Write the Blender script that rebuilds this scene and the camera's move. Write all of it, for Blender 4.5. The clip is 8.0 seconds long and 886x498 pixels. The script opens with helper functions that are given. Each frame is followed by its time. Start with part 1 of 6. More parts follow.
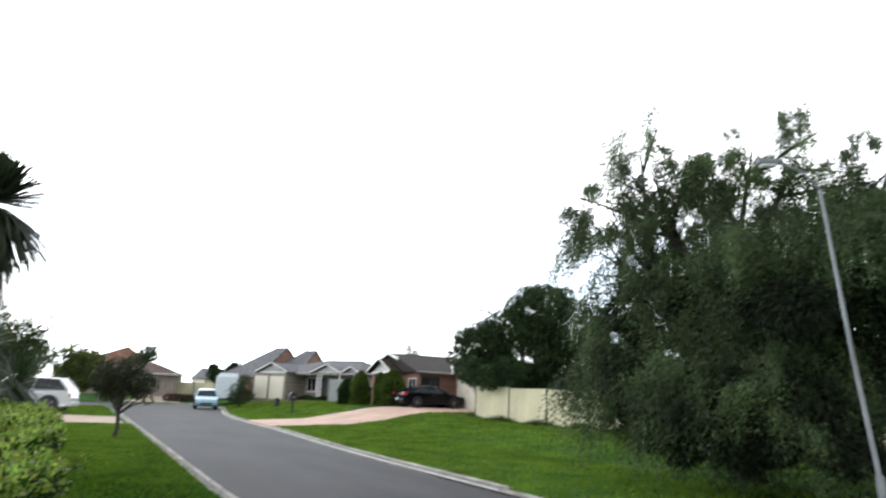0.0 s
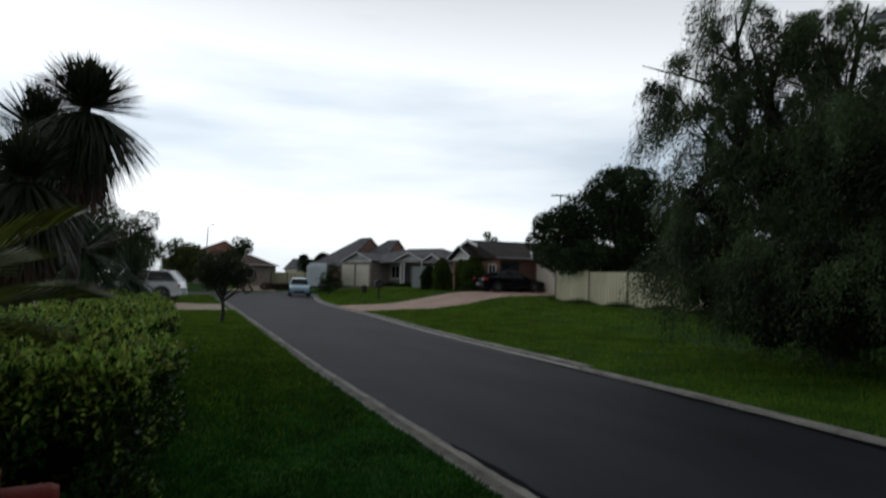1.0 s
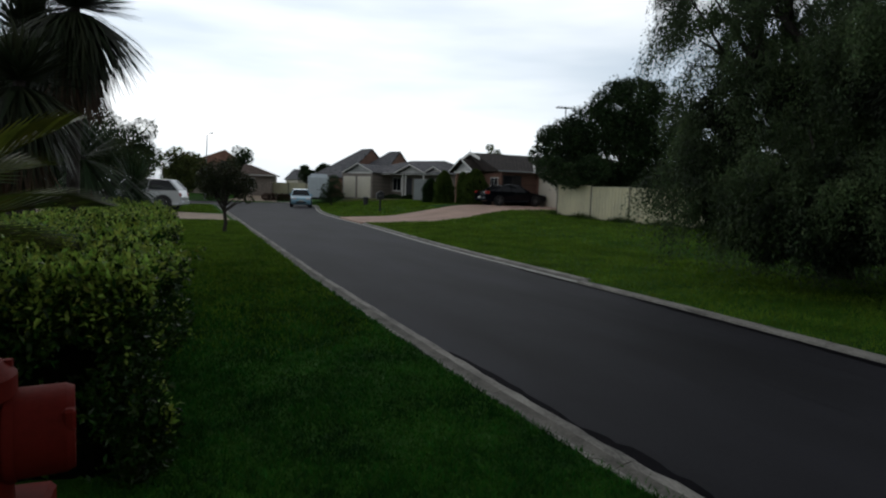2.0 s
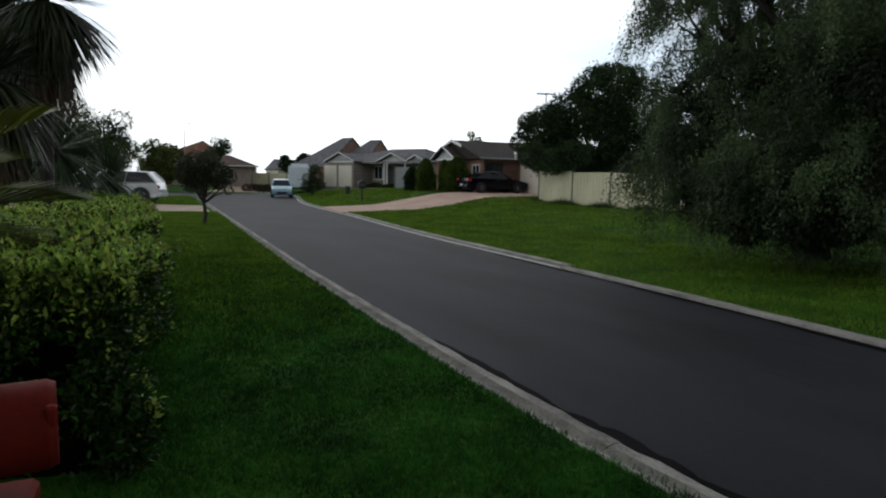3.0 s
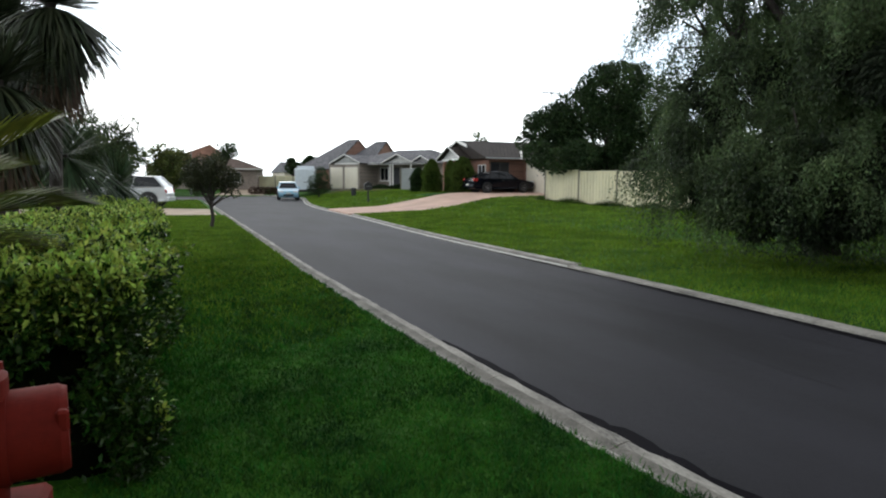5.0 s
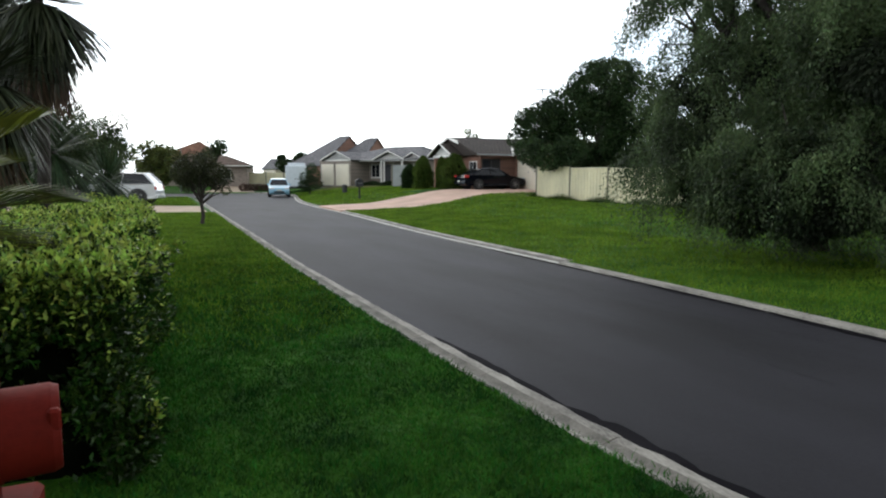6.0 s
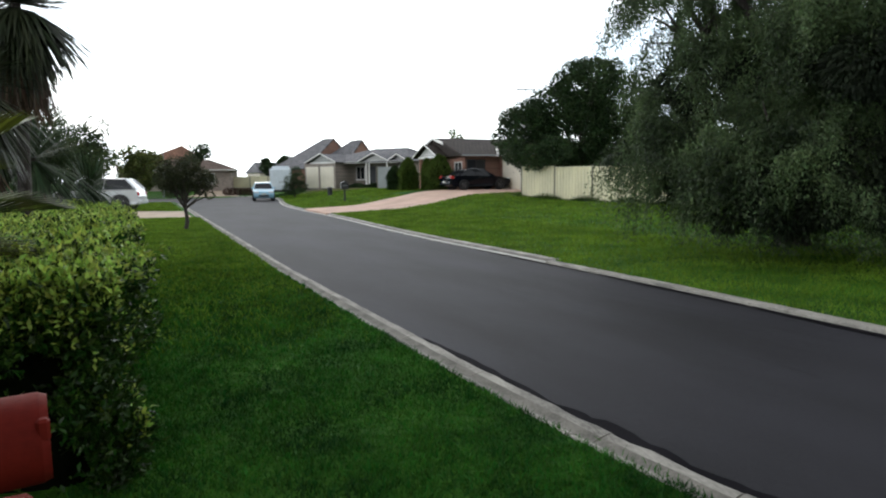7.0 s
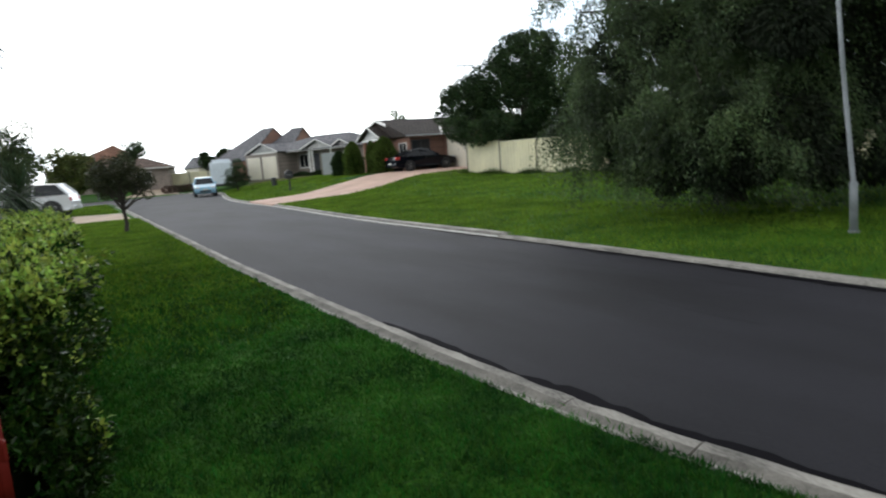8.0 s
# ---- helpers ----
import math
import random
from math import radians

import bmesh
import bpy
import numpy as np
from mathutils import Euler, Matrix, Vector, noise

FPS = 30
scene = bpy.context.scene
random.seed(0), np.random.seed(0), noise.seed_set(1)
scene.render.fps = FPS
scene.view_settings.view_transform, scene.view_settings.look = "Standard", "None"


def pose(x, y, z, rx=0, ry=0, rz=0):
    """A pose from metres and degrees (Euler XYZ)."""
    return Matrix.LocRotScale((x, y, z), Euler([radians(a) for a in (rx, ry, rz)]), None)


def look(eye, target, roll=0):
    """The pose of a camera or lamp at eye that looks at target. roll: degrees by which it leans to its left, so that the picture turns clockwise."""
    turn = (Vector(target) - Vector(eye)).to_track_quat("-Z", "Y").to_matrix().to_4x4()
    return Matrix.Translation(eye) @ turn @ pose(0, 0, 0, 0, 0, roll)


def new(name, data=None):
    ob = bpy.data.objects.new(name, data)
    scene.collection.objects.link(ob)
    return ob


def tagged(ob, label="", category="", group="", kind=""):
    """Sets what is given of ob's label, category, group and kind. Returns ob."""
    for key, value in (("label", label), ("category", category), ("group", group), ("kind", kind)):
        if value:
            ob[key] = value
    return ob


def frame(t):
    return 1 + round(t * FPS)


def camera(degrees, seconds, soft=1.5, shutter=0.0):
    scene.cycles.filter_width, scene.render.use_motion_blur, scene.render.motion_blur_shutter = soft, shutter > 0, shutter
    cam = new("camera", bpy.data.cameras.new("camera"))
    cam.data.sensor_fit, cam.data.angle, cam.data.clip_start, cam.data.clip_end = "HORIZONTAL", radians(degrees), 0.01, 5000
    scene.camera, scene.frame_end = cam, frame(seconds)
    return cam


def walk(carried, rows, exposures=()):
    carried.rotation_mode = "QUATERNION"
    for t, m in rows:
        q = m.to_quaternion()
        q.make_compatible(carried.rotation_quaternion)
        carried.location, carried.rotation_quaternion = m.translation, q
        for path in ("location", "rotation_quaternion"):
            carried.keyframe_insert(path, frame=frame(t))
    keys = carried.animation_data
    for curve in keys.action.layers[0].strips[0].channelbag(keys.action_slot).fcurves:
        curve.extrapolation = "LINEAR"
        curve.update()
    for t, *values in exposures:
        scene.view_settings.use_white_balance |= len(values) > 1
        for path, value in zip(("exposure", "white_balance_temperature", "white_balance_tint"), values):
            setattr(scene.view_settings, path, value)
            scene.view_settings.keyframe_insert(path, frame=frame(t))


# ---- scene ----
# ---------------------------------------------------------------- camera and its turn
EYE = Vector((0.0, 0.0, 1.6))


def aim(yaw, pitch, roll, sway=0.0):
    """sway: how far the hand has drifted to the side, in metres."""
    a, b = radians(yaw), radians(pitch)
    way = Vector((math.sin(a) * math.cos(b), math.cos(a) * math.cos(b), math.sin(b)))
    eye = EYE + Vector((math.cos(a), -math.sin(a), 0)) * sway
    return look(eye, eye + way, -roll)


PATH = [
    (0.0, 29.15, 13.40, -2.20, 0.0), (0.5, 24.49, 9.44, -2.32, 0.0), (1.0, 22.28, 2.87, -1.18, 0.0), (1.5, 21.82, -2.19, -2.02, 0.0), (1.7, 21.69, -4.18, -2.09, 0.0),
    (2.8, 24.35, -5.97, -1.34, 0.0), (3.0, 23.97, -6.22, -1.08, 0.0), (3.5, 23.33, -6.05, -0.88, 0.0), (4.0, 22.98, -5.96, -0.79, 0.0),
    (5.5, 23.60, -6.38, -0.10, -0.002), (6.0, 24.13, -6.48, -0.26, -0.006), (6.5, 24.98, -6.23, 0.03, -0.012),
    (7.0, 25.39, -6.39, 0.60, -0.016), (7.5, 26.64, -7.05, 2.12, -0.022), (8.0, 29.78, -8.37, 4.55, -0.032),
]
cam = camera(70.95, 8.0, soft=2.1, shutter=0.5)
walk(cam, [(t, aim(y, p, r, e)) for t, y, p, r, e in PATH],
     exposures=[(0.0, 0.30, 6400, 9), (0.5, -1.30, 6250, 8), (1.0, -1.85, 6250, 8), (1.5, -2.05, 6250, 8), (1.7, -1.95, 6250, 8), (3.0, -1.25, 6330, 8), (3.5, -0.95, 6330, 8), (4.0, -0.74, 6380, 8), (5.5, -0.14, 6400, 8), (8.0, -0.12, 6400, 8)])

# ---------------------------------------------------------------- world, sun
SUN_EL, SUN_AZ = radians(38), radians(-10)
world = bpy.data.worlds.new("sky")
scene.world = world
world.use_nodes = True
wn, wl = world.node_tree.nodes, world.node_tree.links
wn.clear()
w_out, w_bg = wn.new("ShaderNodeOutputWorld"), wn.new("ShaderNodeBackground")
w_sky = wn.new("ShaderNodeTexSky")
w_sky.sky_type, w_sky.sun_disc = "NISHITA", False
w_sky.sun_elevation, w_sky.sun_rotation = SUN_EL, SUN_AZ
w_co, w_map = wn.new("ShaderNodeTexCoord"), wn.new("ShaderNodeMapping")
w_map.inputs["Scale"].default_value = (0.9, 0.7, 5.0)
w_map.inputs["Rotation"].default_value = (radians(-6), radians(3), 0)
w_noise, w_ramp, w_mix = wn.new("ShaderNodeTexNoise"), wn.new("ShaderNodeValToRGB"), wn.new("ShaderNodeMix")
w_noise.inputs["Scale"].default_value, w_noise.inputs["Detail"].default_value = 1.15, 5
w_noise.inputs["Roughness"].default_value = 0.5
w_ramp.color_ramp.elements[0].position, w_ramp.color_ramp.elements[0].color = 0.38, (8.8, 10.1, 11.5, 1)
w_ramp.color_ramp.elements[1].position, w_ramp.color_ramp.elements[1].color = 0.62, (17.5, 17.6, 17.7, 1)
w_mix.data_type = "RGBA"
w_mix.inputs[0].default_value = 0.88
wl.new(w_co.outputs["Generated"], w_map.inputs["Vector"])
wl.new(w_map.outputs["Vector"], w_noise.inputs["Vector"])
w_lift, w_add, w_z = wn.new("ShaderNodeMapRange"), wn.new("ShaderNodeMath"), wn.new("ShaderNodeSeparateXYZ")
w_lift.inputs[1].default_value, w_lift.inputs[2].default_value = 0.10, 0.36
w_lift.inputs[3].default_value, w_lift.inputs[4].default_value = -0.05, 0.16
wl.new(w_co.outputs["Generated"], w_z.inputs["Vector"])
wl.new(w_z.outputs["Z"], w_lift.inputs[0])
wl.new(w_noise.outputs["Fac"], w_add.inputs[0])
wl.new(w_lift.outputs[0], w_add.inputs[1])
wl.new(w_add.outputs[0], w_ramp.inputs["Fac"])
wl.new(w_sky.outputs["Color"], w_mix.inputs[6])
wl.new(w_ramp.outputs["Color"], w_mix.inputs[7])
# a thick cloud deck: brighter low down, duller overhead
w_sep, w_deck, w_mul = wn.new("ShaderNodeSeparateXYZ"), wn.new("ShaderNodeValToRGB"), wn.new("ShaderNodeMix")
w_deck.color_ramp.elements[0].position, w_deck.color_ramp.elements[0].color = 0.30, (1.65, 1.65, 1.65, 1)
w_deck.color_ramp.elements[1].position, w_deck.color_ramp.elements[1].color = 1.0, (0.18, 0.195, 0.215, 1)
w_deck.color_ramp.elements.new(0.5).color = (0.84, 0.85, 0.87, 1)
w_mul.data_type, w_mul.blend_type = "RGBA", "MULTIPLY"
w_mul.inputs[0].default_value = 1.0
wl.new(w_co.outputs["Generated"], w_sep.inputs["Vector"])
wl.new(w_sep.outputs["Z"], w_deck.inputs["Fac"])
wl.new(w_mix.outputs[2], w_mul.inputs[6])
wl.new(w_deck.outputs["Color"], w_mul.inputs[7])
# the deck glows more on the side of the veiled sun
w_side, w_glow, w_tint = wn.new("ShaderNodeVectorMath"), wn.new("ShaderNodeMath"), wn.new("ShaderNodeVectorMath")
w_side.operation, w_glow.operation, w_tint.operation = "DOT_PRODUCT", "MULTIPLY_ADD", "SCALE"
w_side.inputs[1].default_value = (math.sin(SUN_AZ), math.cos(SUN_AZ), 0)
w_glow.inputs[1].default_value, w_glow.inputs[2].default_value = 0.42, 0.85
wl.new(w_co.outputs["Generated"], w_side.inputs[0])
wl.new(w_side.outputs["Value"], w_glow.inputs[0])
wl.new(w_mul.outputs[2], w_tint.inputs[0])
wl.new(w_glow.outputs[0], w_tint.inputs["Scale"])
wl.new(w_tint.outputs["Vector"], w_bg.inputs["Color"])
w_bg.inputs["Strength"].default_value = 0.125
wl.new(w_bg.outputs["Background"], w_out.inputs["Surface"])

sun_data = bpy.data.lights.new("sun", "SUN")
sun_data.energy, sun_data.angle, sun_data.color = 0.5, radians(25), (1.0, 0.95, 0.88)
sun = new("sun", sun_data)
sun.matrix_world = look((0, 0, 0), (-math.sin(SUN_AZ) * math.cos(SUN_EL), -math.cos(SUN_AZ) * math.cos(SUN_EL), -math.sin(SUN_EL)))


# ---------------------------------------------------------------- materials
def mat(name, colour, rough=0.7, metal=0.0, vary=0.25, scale=3.0, fine=40.0, bump=0.3, depth=0.01, per="", island=0.0,
        coat=0.0, trans=0.0, spec=0.5, space="Object", second=None, stretch=(1, 1, 1), sheen=0.0):
    """Two-scale mottled surface: large stains, fine grain and relief; per: 'object' or 'island' tints the pieces."""
    m = bpy.data.materials.new(name)
    m.use_nodes = True
    n, l = m.node_tree.nodes, m.node_tree.links
    b = n["Principled BSDF"]
    b.inputs["Roughness"].default_value, b.inputs["Metallic"].default_value = rough, metal
    b.inputs["Coat Weight"].default_value, b.inputs["Specular IOR Level"].default_value = coat, spec
    b.inputs["Transmission Weight"].default_value = trans
    co, mp = n.new("ShaderNodeTexCoord"), n.new("ShaderNodeMapping")
    mp.inputs["Scale"].default_value = stretch
    l.new(co.outputs[space], mp.inputs["Vector"])
    big, small = n.new("ShaderNodeTexNoise"), n.new("ShaderNodeTexNoise")
    for k, v in ((big, scale), (small, fine)):
        k.inputs["Scale"].default_value, k.inputs["Detail"].default_value = v, 4
        l.new(mp.outputs["Vector"], k.inputs["Vector"])
    c = Vector(colour)
    r = n.new("ShaderNodeValToRGB")
    e = r.color_ramp.elements
    lo, hi = c * (1 - vary), (c * (1 + vary) if second is None else Vector(second))
    e[0].position, e[0].color = 0.32, (*lo, 1)
    e[1].position, e[1].color = 0.68, (*hi, 1)
    add = n.new("ShaderNodeMath")
    add.operation = "MULTIPLY_ADD"
    add.inputs[1].default_value = 0.45
    sub = n.new("ShaderNodeMath")
    sub.operation = "MULTIPLY_ADD"
    sub.inputs[1].default_value, sub.inputs[2].default_value = 0.9, -0.17
    l.new(big.outputs["Fac"], sub.inputs[0])
    l.new(small.outputs["Fac"], add.inputs[0])
    l.new(sub.outputs[0], add.inputs[2])
    l.new(add.outputs[0], r.inputs["Fac"])
    col = r.outputs["Color"]
    if per:
        src = n.new("ShaderNodeObjectInfo").outputs["Random"] if per == "object" else n.new("ShaderNodeNewGeometry").outputs["Random Per Island"]
        h = n.new("ShaderNodeHueSaturation")
        mr = n.new("ShaderNodeMapRange")
        mr.inputs[3].default_value, mr.inputs[4].default_value = 1 - island, 1 + island
        l.new(src, mr.inputs[0])
        l.new(mr.outputs[0], h.inputs["Value"])
        mh = n.new("ShaderNodeMapRange")
        mh.inputs[3].default_value, mh.inputs[4].default_value = 0.5 - island * 0.06, 0.5 + island * 0.06
        ml = n.new("ShaderNodeMath")
        ml.operation, ml.inputs[1].default_value = "MULTIPLY", 7.13
        fr = n.new("ShaderNodeMath")
        fr.operation = "FRACT"
        l.new(src, ml.inputs[0])
        l.new(ml.outputs[0], fr.inputs[0])
        l.new(fr.outputs[0], mh.inputs[0])
        l.new(mh.outputs[0], h.inputs["Hue"])
        l.new(col, h.inputs["Color"])
        col = h.outputs["Color"]
    l.new(col, b.inputs["Base Color"])
    if bump:
        bp = n.new("ShaderNodeBump")
        bp.inputs["Strength"].default_value, bp.inputs["Distance"].default_value = bump, depth
        l.new(small.outputs["Fac"], bp.inputs["Height"])
        l.new(bp.outputs["Normal"], b.inputs["Normal"])
    return m


def leaf_mat(name, colour, through_light=0.35, rough=0.45, island=0.35, second=None, vary=0.2, patch=1.2):
    m = mat(name, colour, rough, vary=vary, scale=patch, fine=9.0, bump=0, per="island", island=island, second=second, spec=0.2)
    n, l = m.node_tree.nodes, m.node_tree.links
    b, out = n["Principled BSDF"], n["Material Output"]
    t, mix = n.new("ShaderNodeBsdfTranslucent"), n.new("ShaderNodeMixShader")
    src = b.inputs["Base Color"].links[0].from_socket
    l.new(src, t.inputs["Color"])
    mix.inputs[0].default_value = through_light
    l.new(b.outputs[0], mix.inputs[1])
    l.new(t.outputs[0], mix.inputs[2])
    l.new(mix.outputs[0], out.inputs["Surface"])
    return m


def striped(name, colour, joint, axis, pitch, width=0.08, rough=0.75, second=0.0, vary=0.15):
    """Courses of tiles, bricks or weatherboards on far surfaces: dark joints every pitch metres along axis."""
    m = mat(name, colour, rough, vary=vary, scale=0.8, fine=18.0, bump=0.0, spec=0.2)
    n, l = m.node_tree.nodes, m.node_tree.links
    b = n["Principled BSDF"]
    co, br = n.new("ShaderNodeTexCoord"), n.new("ShaderNodeTexBrick")
    mp = n.new("ShaderNodeMapping")
    mp.inputs["Rotation"].default_value = axis
    l.new(co.outputs["Object"], mp.inputs["Vector"])
    l.new(mp.outputs["Vector"], br.inputs["Vector"])
    br.inputs["Scale"].default_value = 1.0
    br.inputs["Row Height"].default_value, br.inputs["Brick Width"].default_value = pitch, second or pitch * 2.9
    br.inputs["Mortar Size"].default_value = width * pitch
    br.inputs["Color1"].default_value, br.inputs["Color2"].default_value = (0.75, 0.75, 0.75, 1), (1.15, 1.12, 1.1, 1)
    br.inputs["Mortar"].default_value = (*joint, 1)
    mx = n.new("ShaderNodeMix")
    mx.data_type, mx.blend_type = "RGBA", "MULTIPLY"
    mx.inputs[0].default_value = 1.0
    src = b.inputs["Base Color"].links[0].from_socket
    l.new(src, mx.inputs[6])
    l.new(br.outputs["Color"], mx.inputs[7])
    l.new(mx.outputs[2], b.inputs["Base Color"])
    bp = n.new("ShaderNodeBump")
    bp.inputs["Distance"].default_value, bp.inputs["Strength"].default_value, bp.invert = 0.02, 0.6, True
    l.new(br.outputs["Fac"], bp.inputs["Height"])
    l.new(bp.outputs["Normal"], b.inputs["Normal"])
    return m


M_GRASS = mat("lawn grass", (0.0180, 0.0841, 0.0070), 0.9, vary=0.35, scale=0.55, fine=26, bump=0.9, depth=0.04, second=(0.0520, 0.1480, 0.0105), spec=0.1)
M_BLADE = leaf_mat("grass blades", (0.0105, 0.0740, 0.0080), 0.3, 0.7, 0.45, second=(0.0370, 0.1540, 0.0150), vary=0.45, patch=2.2)
M_BLADEDRY = leaf_mat("verge and lightened lawn blades", (0.0930, 0.1920, 0.0112), 0.3, 0.6, 0.35, second=(0.1640, 0.2740, 0.0218), vary=0.35, patch=1.0)
M_WEED = leaf_mat("rough grass", (0.0213, 0.0510, 0.0068), 0.25, 0.7, 0.45, second=(0.0595, 0.0935, 0.0170))
M_ASPHALT = mat("asphalt", (0.0162, 0.0158, 0.0205), 0.74, vary=0.55, scale=0.9, fine=150, bump=0.5, depth=0.006, stretch=(1, 0.3, 1), spec=0.24)
M_SEAL = mat("crack seal", (0.0112, 0.0109, 0.0135), 0.85, vary=0.3, scale=2, fine=120, bump=0.3, depth=0.004, spec=0.3)
M_SMEAR = mat("dark tar and kerbside smear", (0.0062, 0.0056, 0.0078), 0.9, vary=0.2, scale=2, fine=120, bump=0.4, depth=0.004, spec=0.1)
M_KERB = mat("kerb concrete", (0.2700, 0.2560, 0.2270), 0.88, vary=0.55, scale=2.6, fine=45, stretch=(1.6, 0.5, 1), bump=0.5, depth=0.006, per="object", island=0.06)
M_KERBDIRT = mat("gutter dirt on concrete", (0.160, 0.150, 0.130), 0.92, vary=0.45, scale=3.5, fine=45, bump=0.4, depth=0.005)
M_LIP = mat("worn pale gutter lip", (0.46, 0.45, 0.42), 0.8, vary=0.2, scale=2.5, fine=45, bump=0.3, depth=0.004)
M_GROOVE = mat("kerb joint dirt", (0.035, 0.033, 0.03), 0.95, vary=0.3, scale=5, fine=70)
M_DRIVE = mat("pink driveway paving", (0.52, 0.35, 0.27), 0.85, vary=0.18, scale=0.8, fine=30, bump=0.4, depth=0.008)
M_DRIVETAN = mat("tan concrete driveway", (0.40, 0.31, 0.225), 0.88, vary=0.22, scale=0.8, fine=30, bump=0.4, depth=0.008)
M_FENCE = mat("cream steel fence", (0.70, 0.65, 0.45), 0.5, vary=0.12, scale=1.3, fine=12, bump=0.05, per="object", island=0.05, stretch=(1, 1, 0.3))
M_FPOST = mat("fence post steel", (0.16, 0.15, 0.11), 0.5, vary=0.15, scale=3, fine=30)
M_BARK = mat("bark", (0.11, 0.085, 0.065), 0.9, vary=0.4, scale=3, fine=24, bump=0.9, depth=0.03, stretch=(1, 1, 0.3))
M_BARKDARK = mat("dark bark", (0.04, 0.032, 0.027), 0.9, vary=0.4, scale=3, fine=24, bump=0.9, depth=0.03, stretch=(1, 1, 0.3))
M_PEPPER = leaf_mat("pepper tree leaves", (0.0166, 0.0322, 0.0137), 0.22, 0.5, 0.35, second=(0.112, 0.168, 0.066), vary=0.5, patch=0.9)
M_DARKLEAF = leaf_mat("dark glossy leaves", (0.015, 0.032, 0.013), 0.15, 0.5, 0.45, second=(0.048, 0.085, 0.028))
M_TREELEAF = leaf_mat("street tree leaves", (0.032, 0.042, 0.018), 0.25, 0.5, 0.45, second=(0.06, 0.066, 0.03))
M_CONIFER = leaf_mat("conifer needles", (0.05, 0.09, 0.014), 0.25, 0.6, 0.5, second=(0.105, 0.155, 0.03))
M_BGLEAF = leaf_mat("far tree leaves", (0.024, 0.046, 0.017), 0.2, 0.6, 0.45, second=(0.045, 0.078, 0.028))
M_GARDEN = leaf_mat("garden tree leaves", (0.036, 0.062, 0.026), 0.28, 0.55, 0.5, second=(0.085, 0.125, 0.05), vary=0.35)
M_HEDGE = leaf_mat("hedge leaves", (0.0072, 0.0245, 0.0043), 0.16, 0.3, 0.5, second=(0.0324, 0.0756, 0.0101))
M_SHOOT = leaf_mat("young hedge shoots", (0.2150, 0.3480, 0.0420), 0.4, 0.28, 0.5, second=(0.4000, 0.5250, 0.1150))
# near-black solid filler; the shade inside hedge and conifers put into its colour
M_CORE = mat("near-black core for inner shade", (0.0030, 0.0042, 0.0018), 0.98, spec=0.05, vary=0.5, scale=8, fine=50)
M_STRAPPALE = leaf_mat("grey-green strap leaves", (0.026, 0.050, 0.023), 0.25, 0.55, 0.45, second=(0.064, 0.102, 0.044))
M_REDLEAF = leaf_mat("dark reddish leaves", (0.040, 0.022, 0.016), 0.2, 0.5, 0.45, second=(0.085, 0.045, 0.030))
M_OLIVE = leaf_mat("olive garden leaves", (0.055, 0.080, 0.022), 0.3, 0.55, 0.5, second=(0.165, 0.190, 0.052), vary=0.35)
# near-black copy of the pepper leaves that stands for the shade inside the crown
M_INNERSHADE = leaf_mat("pepper leaves with shade in the colour", (0.0085, 0.0140, 0.0068), 0.05, 0.8, 0.4, second=(0.018, 0.026, 0.012))
M_WALL = mat("tan brick of the added wall", (0.21, 0.165, 0.135), 0.9, vary=0.25, scale=0.9, fine=30, bump=0.4, depth=0.008)
M_STRAP = leaf_mat("strap leaves", (0.0224, 0.0336, 0.0176), 0.2, 0.4, 0.5, second=(0.0520, 0.0640, 0.0336))
M_DRYSTRAP = leaf_mat("dry strap leaves", (0.10, 0.065, 0.045), 0.15, 0.7, 0.4)
M_FROND = leaf_mat("palm fronds", (0.0263, 0.0562, 0.0105), 0.3, 0.35, 0.5, second=(0.1275, 0.1500, 0.0225))
M_RED = mat("red painted metal", (0.1150, 0.0105, 0.0065), 0.68, spec=0.1, vary=0.25, scale=6, fine=70, bump=0.12, depth=0.004)
M_BRICK = striped("red brick", (0.29, 0.155, 0.115), (0.95, 1.1, 1.15), (radians(90), 0, 0), 0.086, 0.12, 0.9, 0.24)
M_BRICKTAN = striped("tan brick", (0.30, 0.255, 0.225), (1.05, 1.1, 1.1), (radians(90), 0, 0), 0.086, 0.12, 0.9, 0.24)
M_TILEGREY = striped("grey roof tiles", (0.19, 0.19, 0.205), (0.35, 0.35, 0.35), (0, 0, 0), 0.32, 0.10, 0.75, 0.3)
M_TILEBROWN = striped("brown roof tiles", (0.045, 0.035, 0.03), (0.35, 0.35, 0.35), (0, 0, 0), 0.32, 0.10, 0.75, 0.3)
M_TILEDULL = striped("dull brown roof tiles", (0.15, 0.105, 0.085), (0.45, 0.45, 0.45), (0, 0, 0), 0.32, 0.10, 0.8, 0.3)
M_TILERED = striped("terracotta roof tiles", (0.27, 0.145, 0.10), (0.45, 0.45, 0.45), (0, 0, 0), 0.32, 0.10, 0.8, 0.3)
M_TRIM = mat("white painted trim", (0.78, 0.76, 0.72), 0.5, vary=0.06, scale=2, fine=20, bump=0.05)
M_BOARD = striped("grey gable boards", (0.52, 0.52, 0.51), (0.6, 0.6, 0.6), (radians(90), 0, 0), 0.16, 0.1, 0.6, 4.0)
M_GARAGE = mat("cream garage door", (0.74, 0.68, 0.56), 0.5, vary=0.06, scale=1, fine=10)
M_CREAM = mat("cream rendered wall", (0.64, 0.57, 0.48), 0.85, vary=0.12, scale=0.8, fine=25)
M_PANE = mat("window glass", (0.02, 0.022, 0.026), 0.1, vary=0.1, spec=0.3, bump=0)
M_CARGLASS = mat("car window glass", (0.012, 0.014, 0.017), 0.08, vary=0.1, spec=0.45, bump=0)
